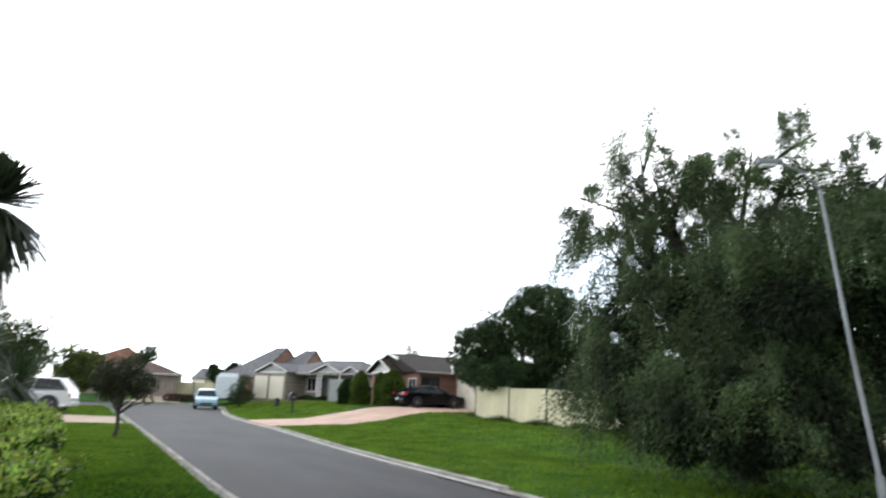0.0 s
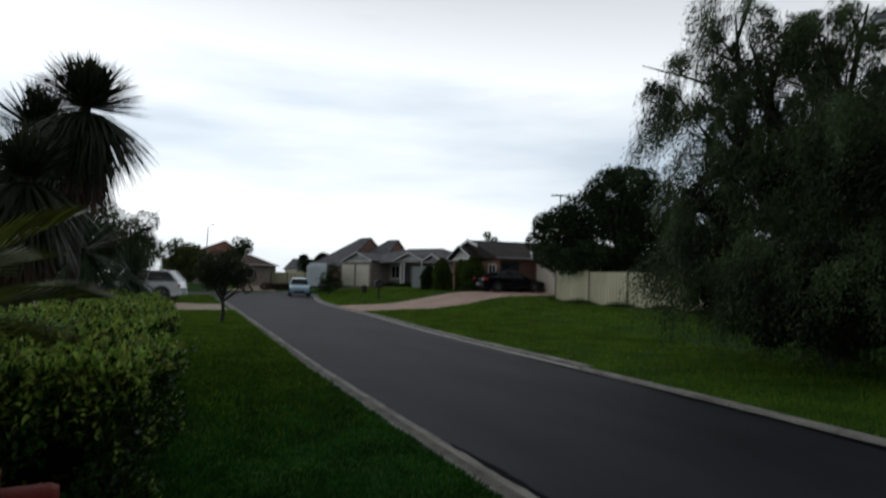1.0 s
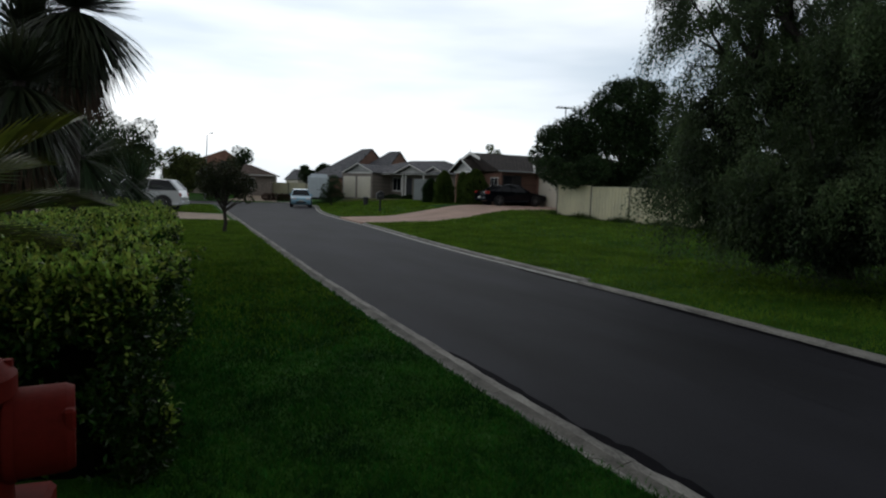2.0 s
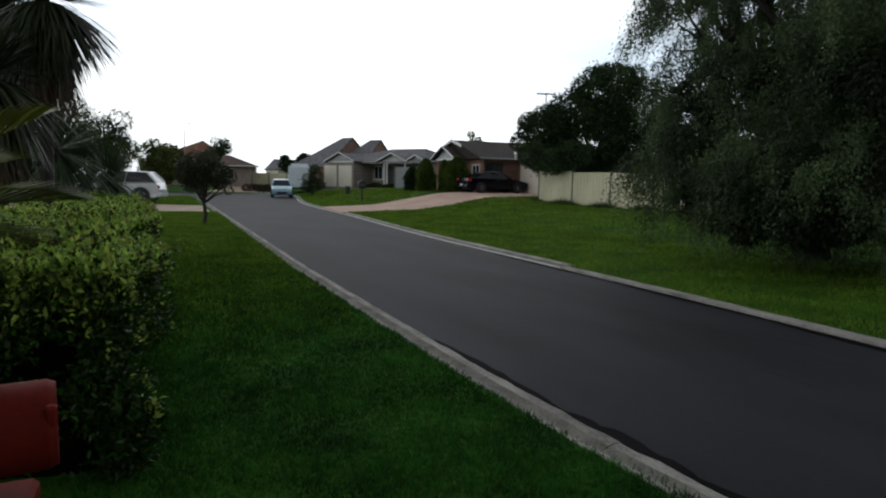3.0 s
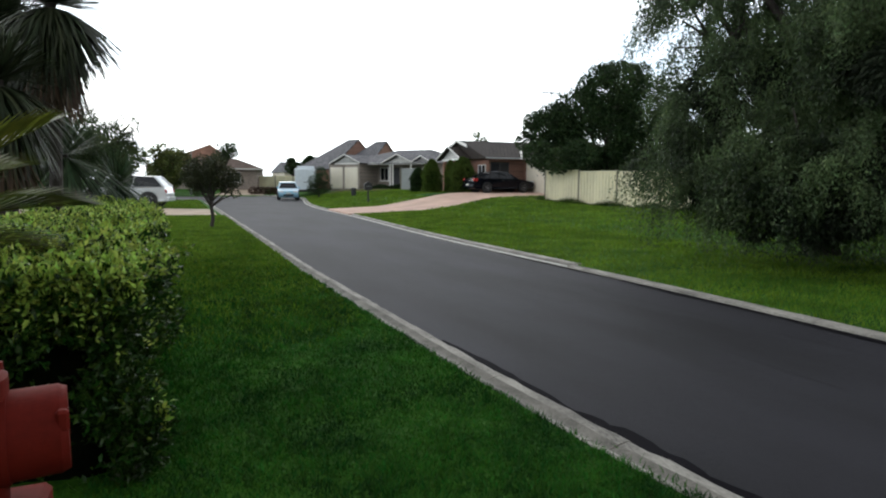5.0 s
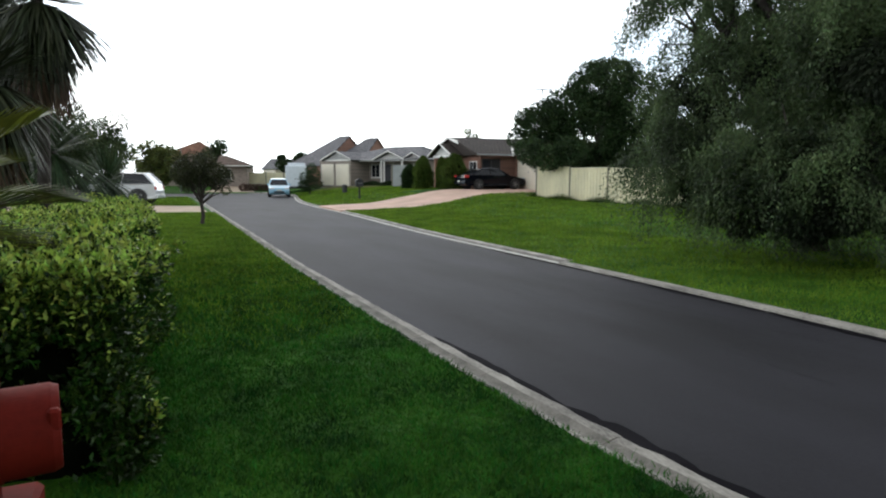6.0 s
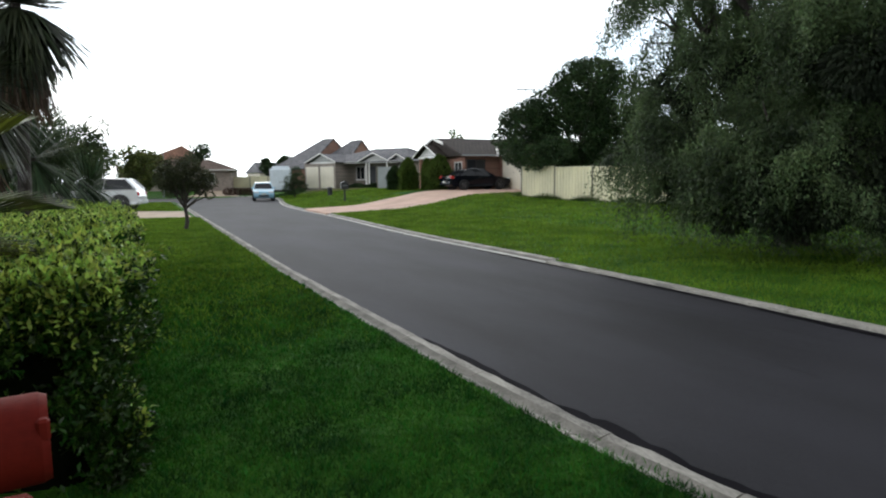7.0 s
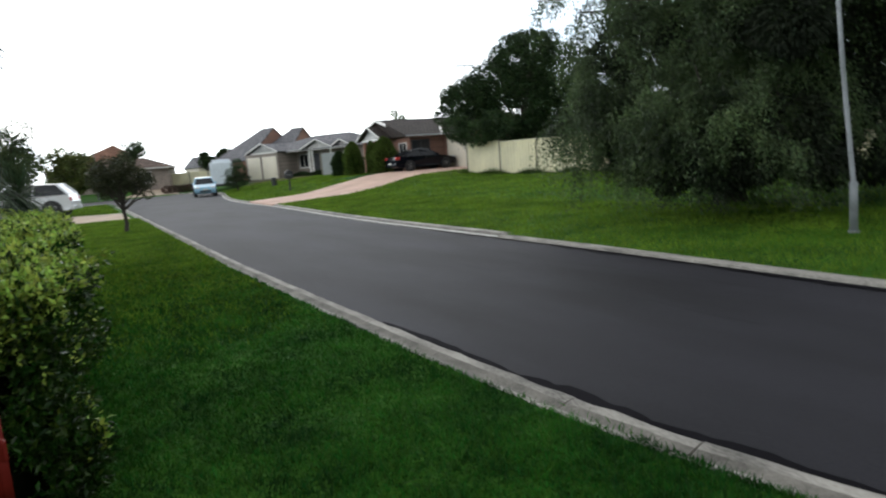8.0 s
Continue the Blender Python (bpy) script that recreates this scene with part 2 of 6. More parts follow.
M_TYRE = mat("tyre rubber", (0.016, 0.016, 0.017), 0.85, vary=0.2)
M_RIM = mat("alloy rim", (0.5, 0.5, 0.52), 0.35, 0.8, vary=0.1)
M_PAINTBLUE = mat("pale blue car paint", (0.30, 0.54, 0.70), 0.3, vary=0.05, coat=0.6, bump=0)
M_PAINTSILVER = mat("silver white car paint", (0.62, 0.64, 0.66), 0.3, 0.25, vary=0.05, coat=0.6, bump=0)
M_PAINTBLACK = mat("black car paint", (0.003, 0.0035, 0.008), 0.2, vary=0.1, coat=0.05, spec=0.25, bump=0)
M_VAN = mat("white van panel", (0.66, 0.72, 0.76), 0.4, vary=0.05, bump=0)
M_PLASTIC = mat("black plastic", (0.02, 0.02, 0.022), 0.55, vary=0.2)
M_REDLENS = mat("red lens", (0.42, 0.03, 0.025), 0.2, vary=0.1, coat=0.5, bump=0)
M_LENS = mat("clear lens", (0.72, 0.74, 0.76), 0.12, vary=0.05, coat=0.5, bump=0)
M_PLATE = mat("plate white", (0.55, 0.55, 0.5), 0.5, vary=0.05)
M_STEEL = mat("galvanised steel", (0.2210, 0.2380, 0.2465), 0.6, 0.3, vary=0.18, scale=4, fine=40, bump=0.1)
M_DARK = mat("dark metal", (0.025, 0.026, 0.03), 0.5, vary=0.2)
M_DRYLAWN = mat("dry lawn", (0.13, 0.115, 0.045), 0.95, vary=0.4, scale=1.0, fine=20, bump=0.8, depth=0.04, second=(0.12, 0.15, 0.03), spec=0.1)
M_GATE = mat("pale grey gate steel", (0.36, 0.38, 0.38), 0.5, vary=0.08, scale=2, fine=20, bump=0.05)
M_MULCH = mat("garden mulch", (0.07, 0.045, 0.03), 0.95, vary=0.5, scale=2, fine=35, bump=0.9, depth=0.03)


# ---------------------------------------------------------------- mesh helpers
def data_from(name, verts, faces, material, smooth=False):
    me = bpy.data.meshes.new(name)
    me.from_pydata([tuple(v) for v in verts], [], [tuple(f) for f in faces])
    me.materials.append(material)
    if smooth:
        me.polygons.foreach_set("use_smooth", [True] * len(me.polygons))
    me.update()
    return me


def part(name, bm, material, parent=None, label="", smooth=False):
    """Links a bmesh (or ready mesh data) as one mesh object under a thing or a part."""
    if isinstance(bm, bpy.types.Mesh):
        me = bm
    else:
        me = bpy.data.meshes.new(name)
        bm.to_mesh(me)
        bm.free()
        me.materials.append(material)
        if smooth:
            me.polygons.foreach_set("use_smooth", [True] * len(me.polygons))
    ob = new(name, me)
    if parent is not None:
        ob.parent = parent
    if label:
        ob["label"] = label
    return ob


def thing(name, m, label, category, group="", kind=""):
    ob = new(name)
    ob.empty_display_size = 0.2
    ob.matrix_basis = m
    return tagged(ob, label, category, group, kind)


def box_bm(lo, hi, bevel=0.0, bm=None, m=None, seg=1):
    own = bm or bmesh.new()
    c = [(lo[k] + hi[k]) / 2 for k in range(3)]
    d = [max(abs(hi[k] - lo[k]), 1e-4) for k in range(3)]
    g = bmesh.ops.create_cube(own, size=1.0, matrix=(m or Matrix()) @ Matrix.LocRotScale(c, None, d))
    if bevel:
        es = list({e for v in g["verts"] for e in v.link_edges})
        bmesh.ops.bevel(own, geom=es, offset=bevel, segments=seg, affect="EDGES", profile=0.6)
    return own


def cyl_bm(p, q, r0, r1=None, seg=12, bm=None, caps=True):
    own = bm or bmesh.new()
    p, q = Vector(p), Vector(q)
    d = q - p
    turn = d.to_track_quat("Z", "Y").to_matrix().to_4x4()
    bmesh.ops.create_cone(own, cap_ends=caps, segments=seg, radius1=r0, radius2=r0 if r1 is None else r1, depth=d.length,
                          matrix=Matrix.Translation((p + q) / 2) @ turn)
    return own


def prism_bm(outline, a, b, axis="x", bm=None):
    """A closed outline (pairs) pushed from a to b along an axis: x: (y, z); y: (x, z); z: (x, y)."""
    own = bm or bmesh.new()

    def at(u, v, w):
        return (w, u, v) if axis == "x" else ((u, w, v) if axis == "y" else (u, v, w))
    f0 = [own.verts.new(at(u, v, a)) for u, v in outline]
    f1 = [own.verts.new(at(u, v, b)) for u, v in outline]
    own.faces.new(f0)
    own.faces.new(list(reversed(f1)))
    k = len(outline)
    for i in range(k):
        own.faces.new((f0[(i + 1) % k], f0[i], f1[i], f1[(i + 1) % k]))
    bmesh.ops.recalc_face_normals(own, faces=own.faces[:])
    return own


def tube(points, radii, sides=7):
    """Vertices and faces of a tapered limb through points."""
    vs, fs = [], []
    n = len(points)
    for i, p in enumerate(points):
        d = (points[min(i + 1, n - 1)] - points[max(i - 1, 0)]).normalized()
        a = d.orthogonal().normalized()
        b = d.cross(a)
        for k in range(sides):
            t = 2 * math.pi * k / sides
            vs.append(p + (a * math.cos(t) + b * math.sin(t)) * radii[i])
    for i in range(n - 1):
        for k in range(sides):
            k2 = (k + 1) % sides
            fs.append((i * sides + k, i * sides + k2, (i + 1) * sides + k2, (i + 1) * sides + k))
    fs.append(tuple(range(sides))[::-1])
    fs.append(tuple((n - 1) * sides + k for k in range(sides)))
    return vs, fs


def joined(list_of):
    vs, fs = [], []
    for v, f in list_of:
        o = len(vs)
        vs += v
        fs += [tuple(i + o for i in g) for g in f]
    return vs, fs


def leaves_mesh(name, pos, along, size, wide, material, rng, fold=0.25, six=False):
    """Many leaves at once: each a folded blade from pos along its direction, size long and size*wide broad."""
    n = len(pos)
    along = along / (np.linalg.norm(along, axis=1, keepdims=True) + 1e-9)
    rnd = rng.normal(size=(n, 3))
    side = np.cross(along, rnd)
    side /= np.linalg.norm(side, axis=1, keepdims=True) + 1e-9
    up = np.cross(side, along)
    L = size.reshape(-1, 1)
    Wd = L * wide * 0.5
    tip = pos + along * L - up * L * 0.12
    mid = pos + along * L * 0.45
    if six:
        rows = [pos, mid + side * Wd + up * Wd * fold * 2, tip, mid - side * Wd + up * Wd * fold * 2, pos + along * L * 0.5]
        v = np.stack(rows, 1).reshape(-1, 3)
        base = np.arange(n)[:, None] * 5
        f = np.concatenate([base + np.array([[0, 1, 4]]), base + np.array([[1, 2, 4]]), base + np.array([[2, 3, 4]]), base + np.array([[3, 0, 4]])], 0)
    else:
        v = np.stack([pos, mid + side * Wd, tip, mid - side * Wd + up * Wd * fold], 1).reshape(-1, 3)
        base = np.arange(n)[:, None] * 4
        f = np.concatenate([base + np.array([[0, 1, 2]]), base + np.array([[0, 2, 3]])], 0)
    return raw_tris(name, v, f, material)


def raw_tris(name, v, f, material):
    me = bpy.data.meshes.new(name)
    me.vertices.add(len(v))
    me.vertices.foreach_set("co", np.asarray(v, dtype=np.float32).ravel())
    me.loops.add(f.size)
    me.loops.foreach_set("vertex_index", f.ravel().astype(np.int32))
    me.polygons.add(len(f))
    me.polygons.foreach_set("loop_start", (np.arange(len(f)) * 3).astype(np.int32))
    me.materials.append(material)
    me.update(calc_edges=True)
    me.validate()
    return me


def smooth01(a, b, x):
    t = np.clip((np.asarray(x, dtype=float) - a) / (b - a), 0, 1)
    return t * t * (3 - 2 * t)


# ---------------------------------------------------------------- ground
KERB_L = 2.1          # the left kerb at the turning
BEND_A, BEND_B = 52.0, 67.0          # the street turns off here


def right_edge(y):
    return 6.56 + 0.15 * float(smooth01(2.0, 8.0, y)) + 0.73 * float(smooth01(14, 31, y)) + 3.4 * float(smooth01(28, 62, y)) ** 1.6


def right_wide(y):
    """The right kerb is a narrow lip close by and a full dished gutter further on."""
    return 0.17 + 0.19 * float(smooth01(8.8, 10.6, y))


def left_edge(y):
    ye = 0.9 + math.log(1 + math.exp(min(40.0, (y - 0.9) * 4))) / 4
    return 2.42 - 0.022 * (min(ye, 20.0) - 4.0) + 0.36 * math.exp(-(ye - 1.0) / 1.1)


def ground_z(x, y):
    x, y = np.asarray(x, dtype=float), np.asarray(y, dtype=float)
    near = 0.10 - 0.05 * smooth01(4.0, 6.0, x) + 0.05 * smooth01(7.2, 9.5, x) + 0.28 * smooth01(8.0, 19.0, x)
    far = 0.10 + 0.76 * smooth01(9.5, 18.0, x)
    k = smooth01(24, 38, y)
    z = near * (1 - k) + far * k
    z = z + (0.55 * smooth01(68, 82, y)) * (1 - smooth01(9.0, 16.0, x))
    bumps = 0.010 * np.sin(x * 1.7 + y * 0.6) * np.sin(y * 1.3 - x * 0.4)
    return z + bumps * smooth01(0.4, 1.6, np.abs(x - 4.7) - 2.4)


def make_ground():
    xs = np.unique(np.concatenate([np.linspace(-1500, -60, 9), np.linspace(-60, -8, 27), np.arange(-8, 1.6, 0.4), np.arange(1.5, 3.0, 0.03), np.arange(6.5, 8.0, 0.04), np.arange(8.0, 30, 0.4), np.linspace(30, 80, 26), np.linspace(80, 1500, 9)]))
    ys = np.unique(np.concatenate([np.linspace(-1500, -40, 9), np.arange(-40, 0, 2.0), np.arange(0, 12, 0.25), np.arange(12, 40, 0.5), np.arange(40, 90, 1.0),
                                   np.linspace(90, 200, 12), np.linspace(200, 1500, 8)]))
    X, Y = np.meshgrid(xs, ys)
    Z = ground_z(X, Y)
    edge = np.array([right_edge(v) for v in ys])[:, None]
    left = np.array([left_edge(v) for v in ys])[:, None]
    wide = np.array([right_wide(v) for v in ys])[:, None]
    road = ((X > left - 0.345) & (X < edge + wide - 0.015) & (Y < BEND_B) & (Y > -60)) | ((X <= 2.2) & (X > -70) & (Y > BEND_A) & (Y < BEND_B))
    Z = np.where(road, -0.12, Z)
    n, m = len(xs), len(ys)
    v = np.stack([X.ravel(), Y.ravel(), Z.ravel()], 1)
    i = (np.arange(m - 1)[:, None] * n + np.arange(n - 1)[None, :]).ravel()
    f = np.concatenate([np.stack([i, i + 1, i + n + 1], 1), np.stack([i, i + n + 1, i + n], 1)], 0)
    me = raw_tris("ground", v, f, M_GRASS)
    me.polygons.foreach_set("use_smooth", [True] * len(me.polygons))
    ob = new("ground", me)
    tagged(ob, "mown green lawn and verges rising gently from the street", "ground", kind="structure")


make_ground()


def make_road():
    ys = [-60, -20] + [float(v) for v in np.arange(-10, 0, 2)] + [float(v) for v in np.arange(0, 14, 0.5)] + [float(v) for v in np.arange(14, BEND_A + 0.1, 2)]
    cols = 9
    v, f = [], []
    for y in ys:
        r, l = right_edge(y) + 0.05, left_edge(y) - 0.05
        for k in range(cols):
            s = k / (cols - 1)
            v.append((l + (r - l) * s, y, 0.035 * (1 - (2 * s - 1) ** 2)))
    for j in range(len(ys) - 1):
        for k in range(cols - 1):
            a = j * cols + k
            f.append((a, a + 1, a + cols + 1, a + cols))
    o = len(v)
    corner = []
    for k in range(9):
        t = k / 8 * math.pi / 2
        corner.append((KERB_L - 0.05 - 4.0 + 4.0 * math.cos(t), BEND_A - 4.0 + 4.0 * math.sin(t)))
    r = right_edge(BEND_A) + 0.05
    out = [(r, BEND_A)] + [(right_edge(y) + 0.05, float(y)) for y in np.arange(54, 62, 2)]
    out += [(11.2, 64.2), (9.0, 66.4), (6.0, 67.0), (-70, 67.0), (-70, BEND_A)]
    loop = [(KERB_L - 0.05, BEND_A)] + out
    for x, y in loop:
        v.append((x, y, 0.002))
    f.append(tuple(range(o, o + len(loop))))
    me = data_from("road", v, f, M_ASPHALT)
    ob = new("road", me)
    tagged(ob, "dark grey worn asphalt street between concrete kerbs", "road", kind="structure")
    # the smeared tar along the left kerb
    rng = random.Random(4)
    for (y0, y1, w) in ((1.2, 2.5, 0.06), (2.35, 3.5, 0.085), (3.45, 5.6, 0.05)):
        pts = []
        for i in range(15):
            s = i / 14
            pts.append((left_edge(y0 + (y1 - y0) * s) + 0.01, y0 + (y1 - y0) * s))
        far = []
        for i in range(15):
            s = i / 14
            far.append((left_edge(y0 + (y1 - y0) * s) + 0.03 + w * math.sin(math.pi * s) ** 0.6 * (0.55 + 0.8 * rng.random()), y0 + (y1 - y0) * s))
        bm = bmesh.new()
        lo = [bm.verts.new((x, y, 0.012)) for x, y in pts]
        hi = [bm.verts.new((x, y, 0.022)) for x, y in far]
        for i in range(14):
            bm.faces.new((lo[i], hi[i], hi[i + 1], lo[i + 1]))
        part("kerb_smear", bm, M_SMEAR, ob, "dark smear along the kerb")
    # darker ragged band on the road along the right kerb, same material
    for y0, y1, w in ((2.0, 5.2, 0.13), (5.0, 8.2, 0.10), (8.0, 12.5, 0.06)):
        bm = bmesh.new()
        last = None
        for i in range(21):
            s = i / 20
            y = y0 + (y1 - y0) * s
            x = right_edge(y) - 0.01
            pair = [bm.verts.new((x - 0.02 - w * math.sin(math.pi * s) ** 0.5 * (0.7 + 0.5 * rng.random()), y, 0.02)), bm.verts.new((x, y, 0.013))]
            if last:
                bm.faces.new((last[0], last[1], pair[1], pair[0]))
            last = pair
        part("kerb_smear", bm, M_SMEAR, ob, "dark smear along the kerb")
    for x0, y0, y1, w, sway in ((5.35, 4.2, 9.0, 0.006, 0.16), (3.9, 9.5, 15.0, 0.007, 0.12), (4.62, 3.0, 26.0, 0.006, 0.05), (5.75, 3.4, 19.0, 0.007, 0.09)):
        bm = bmesh.new()
        last = None
        for i in range(41):
            y = y0 + (y1 - y0) * i / 40
            x = x0 + sway * math.sin(y * 0.7 + x0) + 0.03 * math.sin(y * 5.1)
            k = (x - left_edge(y)) / (right_edge(y) - left_edge(y))
            z = 0.035 * (1 - (2 * k - 1) ** 2) + 0.006
            pair = [bm.verts.new((x - w * (0.4 + rng.random()), y, z)), bm.verts.new((x + w * (0.4 + rng.random()), y, z))]
            if last:
                bm.faces.new((last[0], last[1], pair[1], pair[0]))
            last = pair
        part("crack_seal", bm, M_SEAL, ob, "thin dark crack seal")


make_road()

# cross-sections from the road's edge outwards: (distance, height); and which of their faces hold gutter dirt or a worn lip
KERB_SHAPE = [(0.0, 0.022), (-0.03, 0.029), (-0.09, 0.022), (-0.15, 0.008), (-0.20, 0.012), (-0.255, 0.05), (-0.31, 0.09), (-0.355, 0.105), (-0.375, 0.10), (-0.38, -0.15), (0.01, -0.15)]
KERB_FACES = {2: 1, 3: 1, 4: 1}
LIP_SHAPE = [(0.0, 0.004), (-0.012, 0.040), (-0.04, 0.052), (-0.15, 0.058), (-0.172, 0.052), (-0.175, -0.15), (0.01, -0.15)]
DISH_SHAPE = [(0.0, 0.020), (-0.03, 0.034), (-0.085, 0.030), (-0.12, 0.010), (-0.20, 0.012), (-0.25, 0.045), (-0.32, 0.072), (-0.362, 0.066), (-0.37, -0.15), (0.01, -0.15)]
DISH_FACES = {0: 2, 1: 2, 3: 1, 4: 1}


def kerb_segment(p, q, sign, shape=KERB_SHAPE, stained=KERB_FACES):
    """One cast length of kerb from p to q (x, y); sign -1 when the lawn lies to larger x."""
    p, q = Vector((*p, 0)), Vector((*q, 0))
    d = (q - p).normalized()
    side = Vector((d.y, -d.x, 0)) * sign * -1
    n = max(4, min(16, int((q - p).length / 0.14))) if p.y < 14 else 4
    v, f, which = [], [], []
    rng = random.Random(int(p.y * 10) + 7)
    for j in range(n + 1):
        c = p + (q - p) * (0.003 + 0.994 * j / n)
        ragged = rng.uniform(-0.012, 0.012)
        for u, z in shape:
            v.append(c + side * (-u + (ragged if u > -0.04 else rng.uniform(-0.004, 0.004))) + Vector((0, 0, z + rng.uniform(-0.0015, 0.0015))))
    k = len(shape)
    for j in range(n):
        for i in range(k):
            f.append((j * k + i, j * k + (i + 1) % k, (j + 1) * k + (i + 1) % k, (j + 1) * k + i))
            which.append(stained.get(i, 0))
    f.append(tuple(range(k)))
    f.append(tuple(n * k + i for i in range(k))[::-1])
    me = data_from("kerb_segment", v, f, M_KERB)
    me.materials.append(M_KERBDIRT)
    me.materials.append(M_LIP)
    for face, w in zip(me.polygons, which):
        face.material_index = w
    bm = bmesh.new()
    bm.from_mesh(me)
    bmesh.ops.recalc_face_normals(bm, faces=bm.faces[:])
    bm.to_mesh(me)
    bm.free()
    return me


def make_kerbs():
    left = thing("kerb_left", Matrix(), "pale grey roll-over concrete kerb beside the mown lawn", "kerb", kind="structure")
    right = thing("kerb_right", Matrix(), "pale grey roll-over concrete kerb below the rising verge", "kerb", kind="structure")
    ys = [-14.0, -8.6, -5.9, -3.2, -0.5, 0.95, 2.03, 2.90, 4.35] + [5.72 + 2.7 * k for k in range(0, 17)]
    ys = [y for y in ys if y < 47.5] + [47.5]
    for a, b in zip(ys, ys[1:]):
        part("kerb_segment", kerb_segment((left_edge(a), a), (left_edge(b), b), 1), None, left)
    ys = [-14.0, -8.6, -3.0, -0.3, 2.4, 4.72, 7.1, 9.7] + [9.7 + 2.45 * k for k in range(1, 23)]
    for a, b in zip(ys, ys[1:]):
        near = b < 9.8
        part("kerb_segment", kerb_segment((right_edge(a), a), (right_edge(b), b), -1, LIP_SHAPE if near else DISH_SHAPE, {} if near else DISH_FACES), None, right)
    # earth bed that shows in the joints
    part("joint_bed", box_bm((1.9, 1.5, -0.14), (2.04, 47.4, 0.0)), M_GROOVE, left)
    arc = [(KERB_L - 4.0 + 4.0 * math.cos(t), 47.5 + 4.0 * math.sin(t)) for t in [k / 6 * math.pi / 2 for k in range(7)]]
    arc += [(-5.0, 51.5), (-9.0, 51.5), (-13.0, 51.5), (-20.0, 51.5)]
    for a, b in zip(arc, arc[1:]):
        part("kerb_segment", kerb_segment(a, b, 1), None, left)
    far = thing("kerb_far", Matrix(), "pale kerb across the end of the street", "kerb", kind="structure")
    line = [(11.2, 64.2), (9.0, 66.4), (6.0, 67.0), (2.0, 67.0), (-3.0, 67.0), (-8.0, 67.0), (-14.0, 67.0), (-22.0, 67.0)]
    for a, b in zip(line, line[1:]):
        part("kerb_segment", kerb_segment(a, b, -1), None, far)


make_kerbs()


def strip_on_ground(name, rows, material, label, category, lift=0.02, thick=0.08):
    """A slab laid on the ground; rows of (left x, y, right x, y)."""
    v, f = [], []
    cols = 8
    for x0, y0, x1, y1 in rows:
        for k in range(cols + 1):
            s = k / cols
            x, y = x0 + (x1 - x0) * s, y0 + (y1 - y0) * s
            v.append((x, y, float(ground_z(x, y)) + lift))
    w = cols + 1
    for j in range(len(rows) - 1):
        for k in range(cols):
            a = j * w + k
            f.append((a, a + 1, a + w + 1, a + w))
    me = data_from(name, v, f, material)
    bm = bmesh.new()
    bm.from_mesh(me)
    bmesh.ops.recalc_face_normals(bm, faces=bm.faces[:])
    if sum(fc.normal.z for fc in bm.faces) < 0:
        bmesh.ops.reverse_faces(bm, faces=bm.faces[:])
    g = bmesh.ops.extrude_face_region(bm, geom=bm.faces[:])
    bmesh.ops.translate(bm, verts=[e for e in g["geom"] if isinstance(e, bmesh.types.BMVert)], vec=(0, 0, -thick))
    bmesh.ops.recalc_face_normals(bm, faces=bm.faces[:])
    bm.to_mesh(me)
    bm.free()
    ob = new(name, me)
    return tagged(ob, label, category, kind="structure")


def lerp_rows(rows, n=6):
    out = []
    for a, b in zip(rows, rows[1:]):
        for k in range(n):
            s = k / n
            out.append(tuple(a[i] + (b[i] - a[i]) * s for i in range(4)))
    return out + [rows[-1]]


DRIVE_ROWS = [(7.62, 33.4, 7.55, 28.7), (9.6, 34.6, 9.4, 28.4), (11.2, 35.0, 11.0, 28.7), (13.3, 36.3, 13.4, 29.9), (15.0, 36.9, 15.2, 31.2), (17.0, 38.2, 17.5, 32.6), (24.3, 40.8, 24.3, 34.6)]
strip_on_ground("driveway_house", lerp_rows(DRIVE_ROWS),
                M_DRIVE, "pink paved driveway climbing from the kerb to the garage", "driveway")
strip_on_ground("dry_lawn", lerp_rows([(14.95, 60.4, 12.5, 58.9), (17.1, 57.0, 14.5, 55.4), (19.7, 52.8, 17.2, 51.2)]), M_DRYLAWN, "dry brownish lawn in front of the grey-roofed house", "lawn", 0.03, 0.06)
strip_on_ground("garden_bed", lerp_rows([(17.6, 33.2, 19.2, 29.6), (18.6, 33.4, 19.3, 31.0), (20.6, 33.2, 20.4, 31.2)]), M_MULCH, "bare brown earth bed beside the driveway and fence end", "garden bed", 0.012, 0.06)
strip_on_ground("driveway_left", lerp_rows([(1.68, 27.3, 1.68, 34.3), (-0.7, 29.6, -0.7, 36.0), (-9, 31.0, -9, 37.0)]),
                M_DRIVETAN, "tan concrete driveway across the verge", "driveway")
strip_on_ground("driveway_end", lerp_rows([(3.5, 67.4, 8.6, 67.4), (5.0, 74, 9.4, 73), (6, 79, 10, 77)]),
                M_DRIVETAN, "tan concrete driveway at the end of the street", "driveway")



# unseen plain wall added behind the camera to shade the hedge and near lawn
tagged(part("unseen_shade_wall", box_bm((-15.0, -3.3, -0.1), (1.2, -3.05, 5.2), 0.01), M_WALL), "added unseen wall shading the hedge and near lawn", "wall", kind="structure")


